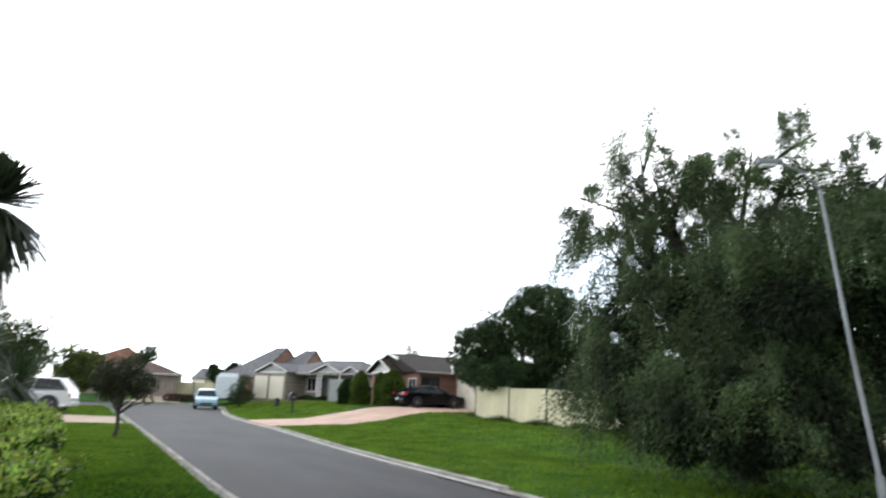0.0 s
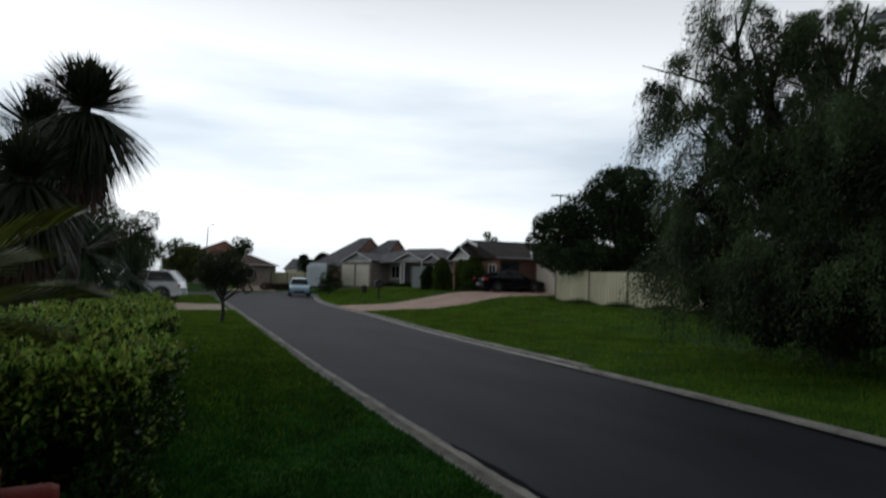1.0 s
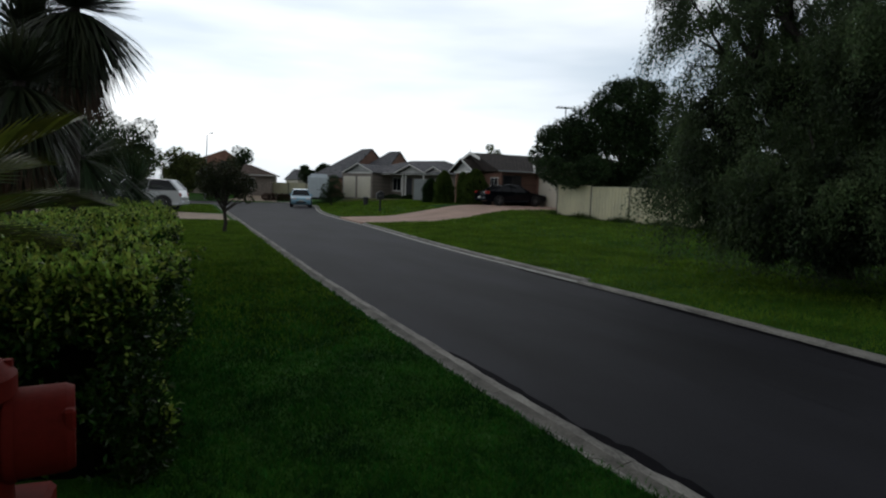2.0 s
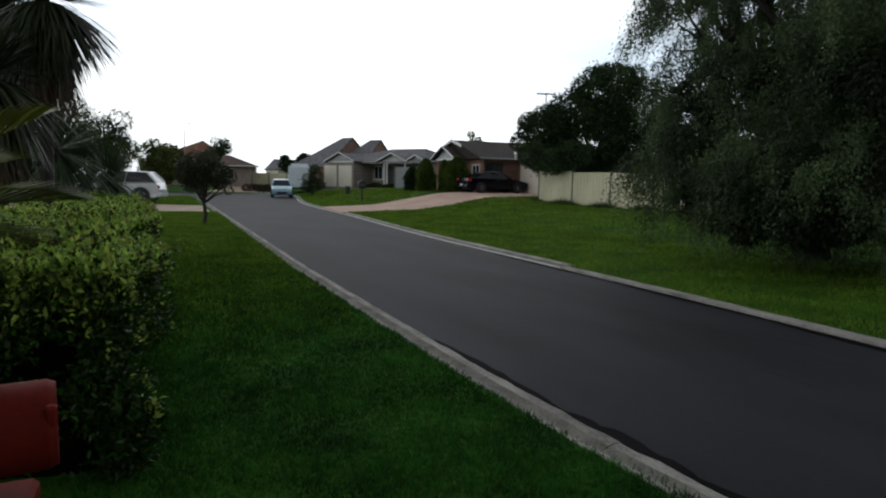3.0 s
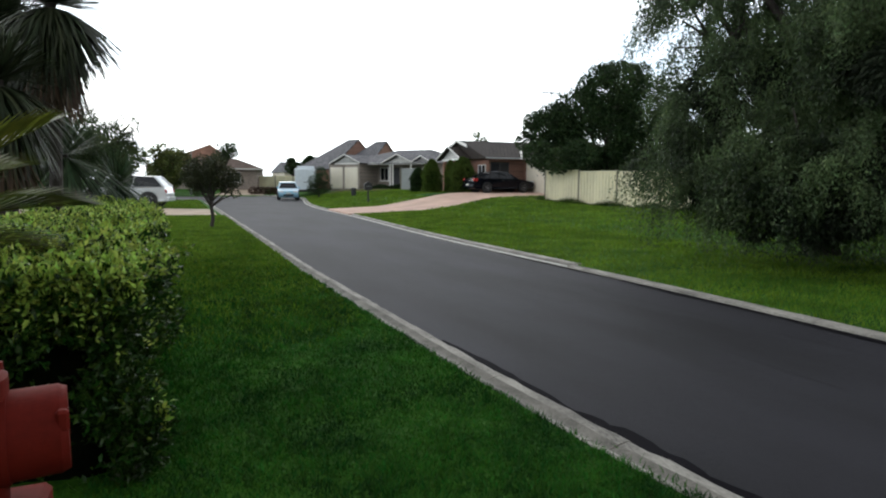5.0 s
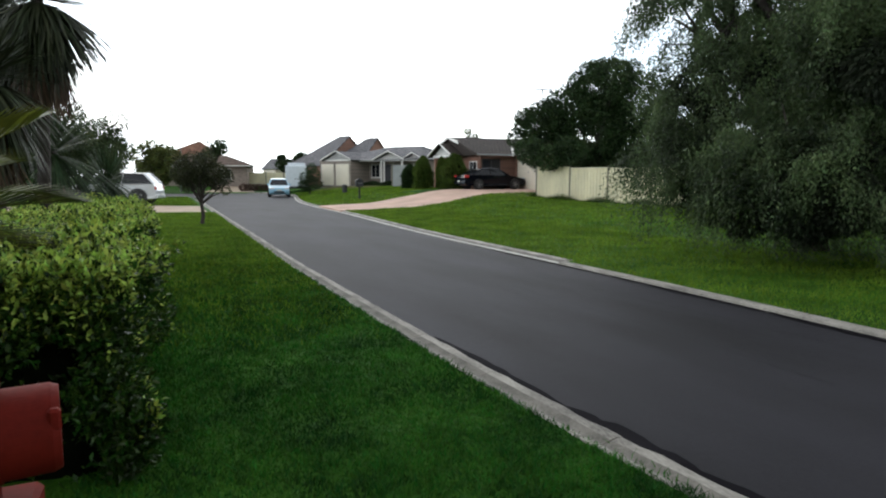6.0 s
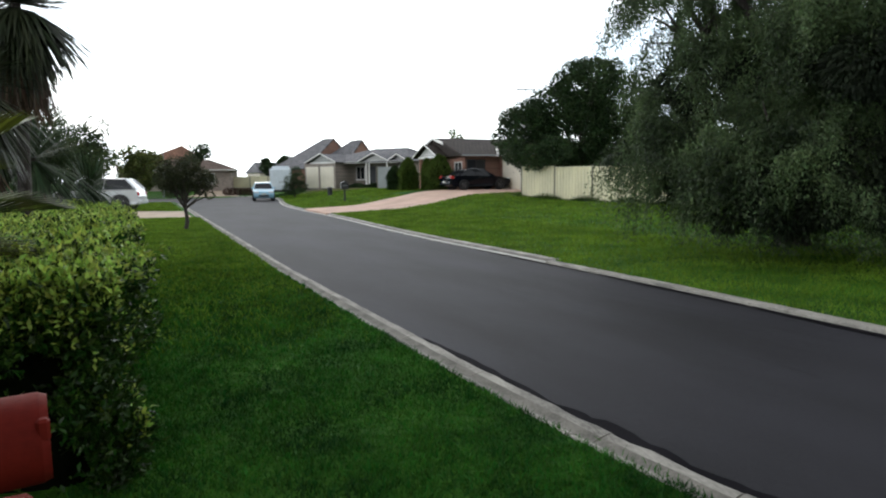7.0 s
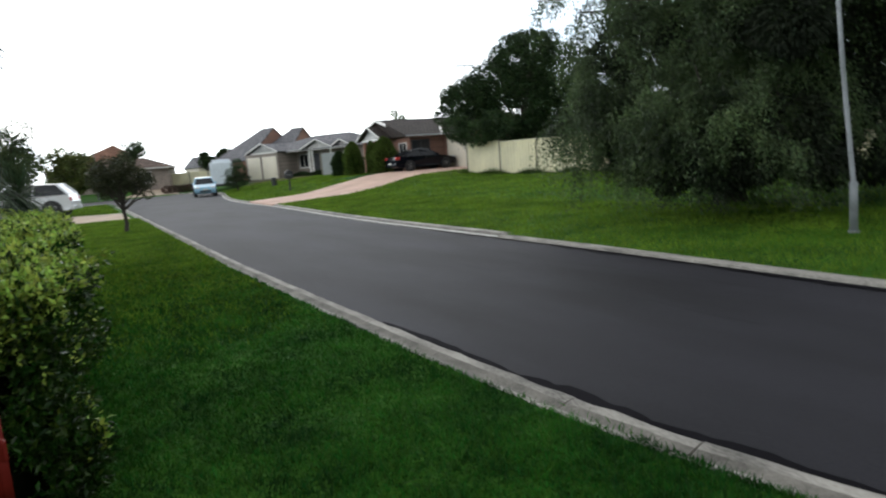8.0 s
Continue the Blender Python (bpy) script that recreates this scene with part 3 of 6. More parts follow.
# ---------------------------------------------------------------- fence
def make_fence():
    fence = thing("steel_fence", Matrix(), "cream ribbed steel panel fence with dark posts on the grass bank", "fence")
    corners = [Vector((19.45, 30.4)), Vector((20.75, 22.6)), Vector((20.2, 14.0)), Vector((18.5, 6.0)), Vector((16.5, -2.0))]
    pts = [corners[0]]
    for a, b in zip(corners, corners[1:]):
        n = max(1, round((b - a).length / 2.42))
        pts += [a + (b - a) * (k + 1) / n for k in range(n)]
    for i, p in enumerate(pts):
        z = float(ground_z(p.x, p.y))
        d = (pts[min(i + 1, len(pts) - 1)] - pts[max(i - 1, 0)]).normalized()
        turn = Matrix.Translation((p.x, p.y, z)) @ Matrix.Rotation(math.atan2(d.y, d.x), 4, "Z")
        ob = part("post", box_bm((-0.035, -0.045, -0.15), (0.035, 0.045, 1.84), 0.006), M_FPOST, fence)
        ob.matrix_basis = turn
    for a, b in zip(pts, pts[1:]):
        za, zb = float(ground_z(a.x, a.y)), float(ground_z(b.x, b.y))
        d = b - a
        L = d.length - 0.07
        n = 12
        prof = []
        for k in range(n):
            s0 = L * k / n
            w = L / n
            prof += [(s0, 0.0), (s0 + w * 0.55, 0.0), (s0 + w * 0.65, 0.05), (s0 + w * 0.9, 0.05)]
        prof.append((L, 0.0))
        v, f = [], []
        for s, o in prof:
            for t in (0, -0.006):
                v.append((s, o + t, 0.03))
                v.append((s, o + t, 1.76))
        for i in range(len(prof) - 1):
            q = i * 4
            f += [(q, q + 4, q + 5, q + 1), (q + 3, q + 7, q + 6, q + 2), (q + 1, q + 5, q + 7, q + 3)]
        me = data_from("panel", v, f, M_FENCE)
        m = Matrix.Translation((a.x, a.y, min(za, zb))) @ Matrix.Rotation(math.atan2(d.y, d.x), 4, "Z") @ Matrix.Translation((0.035, 0, 0))
        ob = part("panel", me, None, fence)
        ob.matrix_basis = m
        rail = part("top_rail", box_bm((0, -0.02, 1.755), (L, 0.065, 1.80), 0.006), M_FENCE, fence)
        rail.matrix_basis = m


make_fence()


# ---------------------------------------------------------------- trees and shrubs
def crown_points(rng, lumps, count):
    """Points spread through rounded clumps, denser towards their skins, and the ways that they face."""
    vol = np.array([l[3] * l[3] for l in lumps])
    pick = rng.choice(len(lumps), size=count, p=vol / vol.sum())
    d = rng.normal(size=(count, 3))
    d /= np.linalg.norm(d, axis=1, keepdims=True)
    c = np.array([l[:3] for l in lumps])[pick]
    r = np.array([l[3] for l in lumps])[pick]
    s = np.array([l[4] if len(l) > 4 else 0.85 for l in lumps])[pick]
    rad = r * (0.45 + 0.6 * rng.random(count) ** 0.5) * np.where(rng.random(count) < 0.10, 1.0 + 0.22 * rng.random(count), 1.0)
    p = c + d * rad[:, None] * np.stack([np.ones(count), np.ones(count), s], 1)
    return p, d


def limbs(rng, base, trunk_r, fork, tips, sides=8):
    """A trunk from base to fork, and a bent limb from it to every tip."""
    base, fork = Vector(base), Vector(fork)
    out = []
    n = 5
    pts = [base + (fork - base) * (k / n) + Vector((rng.uniform(-1, 1), rng.uniform(-1, 1), 0)) * trunk_r * (0.35 if 0 < k else 0) for k in range(n + 1)]
    out.append(tube(pts, [trunk_r * (1.35 if k == 0 else 1.05 - 0.35 * k / n) for k in range(n + 1)], sides))
    for tip in tips:
        tip = Vector(tip)
        start = pts[-1] if rng.random() < 0.6 else pts[-2]
        mid = start.lerp(tip, 0.5) + Vector((rng.uniform(-1, 1), rng.uniform(-1, 1), rng.uniform(0.2, 1))) * (tip - start).length * 0.12
        curve = [start, start.lerp(mid, 0.5), mid, mid.lerp(tip, 0.55), tip]
        r = trunk_r * 0.55
        out.append(tube(curve, [r, r * 0.8, r * 0.55, r * 0.35, r * 0.12], 6))
        for _ in range(3):
            a = mid.lerp(tip, rng.uniform(0.1, 0.8))
            b = a + Vector((rng.uniform(-1, 1), rng.uniform(-1, 1), rng.uniform(-0.2, 0.9))).normalized() * (tip - start).length * rng.uniform(0.2, 0.4)
            out.append(tube([a, a.lerp(b, 0.5) + Vector((0, 0, 0.05)), b], [r * 0.3, r * 0.2, r * 0.06], 5))
    return joined(out)


def make_tree(name, at, label, seed, trunk_r, fork_h, lumps, count, leaf, wide, leaf_material, bark, category="tree", droop=0.3, group=""):
    rng, nr = random.Random(seed), np.random.default_rng(seed)
    z = float(ground_z(at[0], at[1]))
    tree = thing(name, pose(at[0], at[1], z), label, category, group)
    tips = [(l[0], l[1], l[2]) for l in lumps if l[2] > fork_h * 0.8][:14]
    v, f = limbs(rng, (0, 0, -0.1), trunk_r, (rng.uniform(-0.1, 0.1), rng.uniform(-0.1, 0.1), fork_h), tips)
    part("trunk", data_from("trunk", v, f, bark, True), None, tree)
    p, d = crown_points(nr, lumps, count)
    along = d + nr.normal(size=(count, 3)) * 0.6 + np.array([0, 0, -droop])
    size = leaf * (0.6 + 0.8 * nr.random(count))
    part("crown", leaves_mesh("crown", p, along, size, wide, leaf_material, nr), None, tree)
    return tree


def random_lumps(seed, n, centre, spread, r0, r1):
    rng = random.Random(seed)
    out = []
    for _ in range(n):
        while True:
            q = Vector((rng.uniform(-1, 1), rng.uniform(-1, 1), rng.uniform(-1, 1)))
            if q.length < 1:
                break
        out.append((centre[0] + q.x * spread[0], centre[1] + q.y * spread[1], centre[2] + q.z * spread[2], rng.uniform(r0, r1)))
    return out


def settle(r, n, h, q, k=0.89):
    """A clump of the pepper tree, from its place across and towards the street, in the tree's own axes."""
    return (k * (0.6 * r - 0.8 * n), k * (-0.8 * r - 0.6 * n), 0.14 + k * h, k * q)


def make_pepper_tree():
    """A broad weeping tree: forked trunk, arching limbs, and thousands of hanging sprays of narrow leaves."""
    nr, rng = np.random.default_rng(21), random.Random(21)
    at = (12.0, 8.45)
    tree = thing("pepper_tree", pose(at[0], at[1], float(ground_z(*at))), "large weeping grey-green pepper tree on the grassy verge", "tree")
    # clumps as (across the view of the street, towards the street, height, radius)
    shape = [(-2.1, 0.0, 8.1, 0.9), (-1.8, 0.1, 7.4, 0.9), (-1.3, 0.2, 6.5, 1.3), (-2.9, 0.3, 6.2, 0.9), (0.6, 0.0, 7.8, 0.9), (1.6, 0.2, 7.5, 1.1), (0.2, -0.4, 6.4, 1.3), (2.5, 0.0, 6.4, 1.4),
             (-3.2, 0.2, 5.3, 0.8), (-2.9, 1.2, 2.4, 0.75), (-2.6, 1.9, 1.5, 0.55), (-2.2, 2.2, 1.2, 0.5), (-2.2, 0.8, 4.8, 1.2), (-0.8, 1.0, 5.2, 1.4), (0.8, 0.9, 5.4, 1.5), (2.2, 0.9, 5.2, 1.5), (3.6, 0.2, 5.2, 1.5), (4.6, 0.0, 4.2, 1.5),
             (-2.5, 0.6, 3.6, 0.9), (-1.8, 1.4, 3.2, 1.1), (-0.6, 1.8, 3.5, 1.3), (0.8, 2.0, 3.6, 1.4), (2.2, 1.6, 3.6, 1.5), (3.8, 1.0, 3.5, 1.4), (5.2, 0.4, 2.8, 1.5),
             (-2.5, 0.8, 2.1, 0.8), (-1.6, 1.9, 1.9, 0.95), (-0.5, 2.4, 1.9, 1.0), (0.7, 2.4, 2.0, 1.1), (2.0, 2.0, 2.0, 1.2), 
             (-1.0, 0.6, 1.5, 1.0), (0.6, 0.8, 1.4, 1.1), (-0.2, -1.6, 4.8, 1.5), (1.8, -1.6, 5.0, 1.6), (0.4, -1.0, 2.6, 1.4), (2.6, -1.2, 2.8, 1.5),
             (-0.9, 3.1, 1.7, 0.8), (0.1, 3.5, 1.7, 0.85), (1.0, 3.4, 1.6, 0.85), (0.4, 3.6, 1.0, 0.5), (4.0, 0.4, 6.1, 1.4), (5.5, 0.3, 5.2, 1.7), (5.2, -0.4, 6.3, 1.3), (6.6, 0.0, 4.0, 1.6), (6.8, 0.0, 5.4, 1.6), (3.4, -0.6, 7.0, 1.1), (1.6, 3.0, 4.2, 1.3), (3.0, 2.8, 4.4, 1.5), (4.4, 2.4, 4.2, 1.5), (0.6, 3.0, 3.6, 1.2), (-1.4, 3.1, 1.35, 0.7), (-0.5, 3.7, 1.3, 0.7), (0.3, 4.0, 1.3, 0.7), (-2.4, 0.1, 7.0, 0.9), (-0.4, 0.2, 7.3, 0.8), (3.4, -1.4, 2.4, 1.2), (4.8, -1.0, 2.2, 1.1), (3.2, 1.2, 2.0, 1.1), (4.5, 0.6, 1.8, 1.1), (2.0, 0.4, 1.5, 1.1)]
    lumps = [settle(*l) for l in shape]
    tips = [l[:3] for l in lumps]
    v, f = limbs(rng, (0, 0, -0.15), 0.29, (-0.1, 0.05, 1.7), tips, 10)
    part("trunk", data_from("trunk", v, f, M_BARKDARK, True), None, tree)
    # dense lower inside and skirts behind the trunk: shade put into near-black leaf colour
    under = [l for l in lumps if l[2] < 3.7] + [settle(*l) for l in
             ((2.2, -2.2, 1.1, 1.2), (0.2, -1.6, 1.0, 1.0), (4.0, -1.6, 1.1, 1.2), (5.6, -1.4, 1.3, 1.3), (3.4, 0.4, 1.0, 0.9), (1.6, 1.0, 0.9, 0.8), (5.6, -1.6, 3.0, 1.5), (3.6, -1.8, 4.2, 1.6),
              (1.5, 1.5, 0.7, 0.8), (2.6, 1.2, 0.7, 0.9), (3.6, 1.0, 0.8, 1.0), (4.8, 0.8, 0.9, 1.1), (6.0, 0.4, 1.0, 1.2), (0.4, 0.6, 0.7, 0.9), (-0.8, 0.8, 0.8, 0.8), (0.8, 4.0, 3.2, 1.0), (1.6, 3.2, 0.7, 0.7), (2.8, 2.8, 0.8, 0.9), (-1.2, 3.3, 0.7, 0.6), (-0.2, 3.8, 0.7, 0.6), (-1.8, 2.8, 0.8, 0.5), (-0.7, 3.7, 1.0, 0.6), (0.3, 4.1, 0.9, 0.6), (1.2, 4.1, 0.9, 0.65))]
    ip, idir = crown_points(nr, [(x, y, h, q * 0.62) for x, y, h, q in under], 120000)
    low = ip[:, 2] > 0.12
    part("inner_foliage", leaves_mesh("inner_foliage", ip[low], idir[low] + np.array([0, 0, -0.9]), 0.06 + 0.08 * nr.random(int(low.sum())), 0.36, M_INNERSHADE, nr), None, tree, "inner leaves coloured dark as crown shade")
    # drooping branchlets, each a bundle of hanging strands
    bundles, each = 1640, 56
    tp, td = crown_points(nr, lumps, bundles)
    # the airy top lets the sky through; skirts past the trunk thinned to show the dark inside
    across = 0.6 * tp[:, 0] - 0.8 * tp[:, 1]
    shed = np.where((tp[:, 2] < 3.7) & (across > 0.5), 0.15, np.clip(1.0 - 0.13 * (tp[:, 2] - 3.0), 0.62, 1.0))
    stay = nr.random(bundles) < shed
    tp, td = tp[stay], td[stay]
    bundles = len(tp)
    bulk = np.repeat(0.6 + 0.8 * nr.random(bundles), each)
    centre = np.repeat(tp, each, 0)
    n = len(centre)
    out = np.repeat(td * np.array([1, 1, 0.25]) + nr.normal(size=(bundles, 3)) * np.array([0.4, 0.4, 0.1]), each, 0)
    out /= np.linalg.norm(out, axis=1, keepdims=True)
    reach = nr.random(n) * 0.58 * bulk
    p = centre + out * reach[:, None] + nr.normal(size=(n, 3)) * np.array([0.085, 0.085, 0.07]) * bulk[:, None]
    p[:, 2] += 0.18 - 0.55 * reach ** 2
    length = (0.35 + 0.75 * nr.random(n) ** 1.4) * bulk
    steps = 10
    pos, along, size = [], [], []
    for k in range(steps):
        s = k / steps
        q = p + out * (length * 0.22 * math.sin(s * 1.7))[:, None]
        q = q + np.stack([np.zeros(n), np.zeros(n), -length * s * (0.3 + 0.7 * s)], 1) + nr.normal(size=(n, 3)) * 0.022
        ok = q[:, 2] > 0.18
        w = nr.normal(size=(n, 3)) * np.array([0.6, 0.6, 0.25]) + np.array([0, 0, -0.75]) + out * 0.25
        pos.append(q[ok])
        along.append(w[ok])
        size.append((0.046 + 0.052 * nr.random(n))[ok])
    pos, along, size = np.concatenate(pos), np.concatenate(along), np.concatenate(size)
    part("crown", leaves_mesh("crown", pos, along, size, 0.30, M_PEPPER, nr), None, tree, "hanging sprays of narrow leaves")


make_pepper_tree()

make_tree("dense_tree", (22.6, 29.4), "dense dark green evergreen tree behind the steel fence", 5, 0.28, 1.8,
          [(0.6, 0.2, 6.1, 2.0), (-2.6, 1.2, 4.4, 1.2), (-1.1, 0.8, 4.9, 1.65), (-1.7, 1.2, 4.6, 1.0), (-2.6, 1.9, 3.9, 1.3), (2.2, -1.2, 5.2, 2.0), (-1.9, 1.4, 2.7, 1.6), (-0.2, 0.2, 3.4, 2.0), (2.4, -1.6, 3.4, 2.0),
           (3.6, -2.8, 4.4, 1.8), (0.9, -0.4, 6.9, 1.0), (0.1, 0.3, 6.0, 1.2), (4.4, -3.6, 3.4, 1.6), (-3.3, 2.1, 4.6, 0.6), (1.8, -0.8, 7.2, 0.6), (-3.6, 2.4, 3.4, 0.6), (0.3, 0.2, 7.2, 0.6), (0.5, 0.0, 1.9, 1.6), (2.6, -1.8, 1.9, 1.5), (-3.4, -0.6, 2.2, 0.75), (-2.5, -1.2, 2.5, 0.9), (-3.9, 0.6, 2.6, 0.8), (0.8, 0.0, 4.7, 1.5), (1.6, -0.6, 2.9, 1.4)],
          118000, 0.14, 0.5, M_DARKLEAF, M_BARKDARK, droop=0.1)

make_tree("street_tree", (1.09, 21.0), "small round-headed young street tree on the mown verge", 9, 0.065, 0.85,
          [(0.0, 0, 1.70, 0.50), (-0.45, 0.1, 1.62, 0.42), (0.42, 0.1, 1.60, 0.40), (-0.2, -0.3, 1.95, 0.36), (0.15, 0.25, 2.0, 0.33), (-0.62, 0, 1.55, 0.26), (0.70, -0.2, 1.50, 0.24),
           (-0.55, 0, 1.98, 0.2), (-0.1, 0.4, 1.42, 0.36), (0.72, 0, 1.08, 0.13), (-0.45, 0.1, 1.12, 0.10), (-0.5, 0, 1.28, 0.2), (0.45, 0, 1.30, 0.22)],
          9500, 0.07, 0.42, M_TREELEAF, M_BARKDARK, droop=0.2)


def make_conifer(at, h, r, seed, material=None, name="conifer_shrub", label="clipped upright green conifer shrub in front of the house"):
    nr = np.random.default_rng(seed)
    bush = thing(name, pose(at[0], at[1], float(ground_z(*at))), label, "shrub", "conifers by the house")
    part("trunk", cyl_bm((0, 0, -0.05), (0, 0, h * 0.7), 0.06, 0.02, 7), M_BARK, bush)
    # solid ellipsoid in near-black, standing for the shade between the needles
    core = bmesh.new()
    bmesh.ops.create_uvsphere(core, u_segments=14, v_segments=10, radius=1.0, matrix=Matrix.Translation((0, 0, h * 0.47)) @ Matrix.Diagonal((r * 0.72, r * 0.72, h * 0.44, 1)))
    part("inner_foliage", core, M_CORE, bush, "solid core coloured dark as needle shade")
    n = 11000
    s = nr.random(n)
    a = nr.random(n) * 2 * math.pi
    prof = r * np.clip(np.sin(np.pi * (0.16 + 0.84 * s) ** 0.85), 0, None) ** 0.6 * (1 + 0.12 * np.sin(a * 3 + s * 9))
    rad = prof * (0.72 + 0.30 * nr.random(n)) * np.where(nr.random(n) < 0.2, 1.16, 1.0) * (1 + 0.10 * np.sin(s * 23 + a * 5))
    p = np.stack([rad * np.cos(a), rad * np.sin(a), s * h], 1)
    along = np.stack([np.cos(a) * 0.6, np.sin(a) * 0.6, np.ones(n) * 0.8], 1) + nr.normal(size=(n, 3)) * 0.4
    part("crown", leaves_mesh("crown", p, along, 0.07 + 0.09 * nr.random(n), 0.35, material or M_CONIFER, nr), None, bush)


for i, (x, y, h, r) in enumerate(((16.95, 44.1, 1.75, 0.55), (17.15, 41.9, 2.3, 0.64), (18.0, 40.5, 2.2, 0.36), (18.6, 39.7, 2.4, 0.92))):
    make_conifer((x, y), h, r, 30 + i, M_BGLEAF if i == 0 else None)
make_tree("verge_bush", (11.4, 53.2), "dark open evergreen bush at the kerb bend", 14, 0.08, 0.6,
          [(0, 0, 0.9, 0.75), (0.3, 0, 1.6, 0.6), (-0.3, 0.1, 1.4, 0.55), (0.1, 0, 2.2, 0.45), (-0.5, 0, 0.7, 0.5), (0.6, 0, 0.9, 0.45)], 6500, 0.12, 0.3, M_BGLEAF, M_BARKDARK, "shrub")


def blob_tree(at, h, r, seed, label, name="far_tree", material=None, count=7500, leaf=0.19):
    l = random_lumps(seed, 13, (0, 0, h * 0.64), (r * 0.75, r * 0.75, h * 0.28), r * 0.22, r * 0.48)
    make_tree(name, at, label, seed, 0.035 * h, h * 0.35, l, count, leaf, 0.5, material or M_BGLEAF, M_BARKDARK, group="far trees")


blob_tree((-0.6, 50.0), 4.0, 1.9, 41, "round green tree beside the turning street", material=M_OLIVE)
blob_tree((-4.5, 47.0), 4.6, 2.6, 42, "spreading green tree beside the turning street", material=M_OLIVE)
blob_tree((5.1, 72.5), 6.6, 1.5, 43, "thin open tree in front of the red-roofed house", count=2600)
blob_tree((14.5, 83.0), 4.3, 0.95, 44, "dark tree behind the far fence", count=2400, leaf=0.26)
blob_tree((16.2, 80.0), 4.25, 0.95, 45, "dark tree behind the far fence", count=2400, leaf=0.26)
blob_tree((-10.0, 70.0), 5.2, 3.4, 46, "broad tree across the side street")
blob_tree((28.2, 56.0), 6.7, 0.9, 47, "yellow-green tree top rising behind the brown roof", material=M_CONIFER, count=2500)
blob_tree((2.6, 69.2), 2.2, 1.6, 48, "low dark shrub in the corner garden", "corner_shrub")
blob_tree((-1.0, 70.5), 2.4, 1.9, 49, "low dark shrub in the corner garden", "corner_shrub")


make_tree("corner_shrub", (9.5, 69.8), "low dark reddish shrubs along the far garden edge", 50, 0.05, 0.2,
          [(k * 0.55 - 1.7, 0.1 * (k % 2), 0.42, 0.42) for k in range(7)], 5200, 0.12, 0.4, M_REDLEAF, M_BARKDARK, "shrub")


# ---------------------------------------------------------------- houses
def slope_part(name, corners, material, parent, thick=0.09, label=""):
    """A roof slope: a slab under the given corners (counter-clockwise seen from outside)."""
    c = [Vector(p) for p in corners]
    nrm = (c[1] - c[0]).cross(c[2] - c[0]).normalized()
    if nrm.z < 0:
        c.reverse()
        nrm = -nrm
    # a frame whose x runs along the eave, so that the tile courses follow it
    xdir = Vector((-nrm.y, nrm.x, 0)).normalized()
    ydir = nrm.cross(xdir)
    m = Matrix((xdir, ydir, nrm)).transposed().to_4x4()
    m.translation = c[0]
    inv = m.inverted()
    k = len(c)
    bm = bmesh.new()
    top = [bm.verts.new(inv @ p) for p in c]
    low = [bm.verts.new(inv @ (p - nrm * thick)) for p in c]
    bm.faces.new(top)
    bm.faces.new(low[::-1])
    for i in range(k):
        bm.faces.new((top[(i + 1) % k], top[i], low[i], low[(i + 1) % k]))
    bmesh.ops.recalc_face_normals(bm, faces=bm.faces[:])
    ob = part(name, bm, material, parent, label)
    ob.matrix_basis = m
    return ob


def barge(parent, a, b, drop=0.095, t=0.05, axis=(0, -1, 0), material=None):
    """A sloping white bargeboard from a to b, facing along axis."""
    a, b, n = Vector(a), Vector(b), Vector(axis) * t
    bm = bmesh.new()
    q = [a, b, b - Vector((0, 0, drop)), a - Vector((0, 0, drop))]
    lo = [bm.verts.new(p) for p in q]
    hi = [bm.verts.new(p + n) for p in q]
    bm.faces.new(lo)
    bm.faces.new(hi[::-1])
    for i in range(4):
        bm.faces.new((lo[(i + 1) % 4], lo[i], hi[i], hi[(i + 1) % 4]))
    bmesh.ops.recalc_face_normals(bm, faces=bm.faces[:])
    return part("bargeboard", bm, material or M_TRIM, parent)


def window(parent, x, z, w, h, y, name="window"):
    """A framed window on a facade that faces -y, at x (middle), sill height z."""
    fr = bmesh.new()
    t = 0.06
    for lo, hi in (((x - w / 2, y - 0.06, z), (x - w / 2 + t, y + 0.04, z + h)), ((x + w / 2 - t, y - 0.06, z), (x + w / 2, y + 0.04, z + h)),
                   ((x - w / 2 + t, y - 0.06, z + h - t), (x + w / 2 - t, y + 0.04, z + h)), ((x - w / 2 + t, y - 0.06, z), (x + w / 2 - t, y + 0.04, z + t)),
                   ((x - t / 3, y - 0.05, z + t), (x + t / 3, y + 0.03, z + h - t))):
        box_bm(lo, hi, 0, fr)
    f = part(name, fr, M_TRIM, parent)
    part("pane", box_bm((x - w / 2 + t, y - 0.02, z + t), (x - t / 3, y - 0.008, z + h - t)), M_PANE, f)
    part("pane", box_bm((x + t / 3, y - 0.02, z + t), (x + w / 2 - t, y - 0.008, z + h - t)), M_PANE, f)
    part("sill", box_bm((x - w / 2 - 0.06, y - 0.12, z - 0.08), (x + w / 2 + 0.06, y - 0.003, z), 0.01), M_TRIM, f)


def garage_door(parent, x, w, h, y, z=0.0, material=None):
    door = part("garage_door", box_bm((x - w / 2, y - 0.03, z), (x + w / 2, y - 0.004, z + h)), material or M_GARAGE, parent)
    n = 5
    for k in range(n):
        part("door_slat", box_bm((x - w / 2 + 0.02, y - 0.055, z + h * k / n + 0.012), (x + w / 2 - 0.02, y - 0.031, z + h * (k + 1) / n - 0.012), 0.008), material or M_GARAGE, door)
    return door


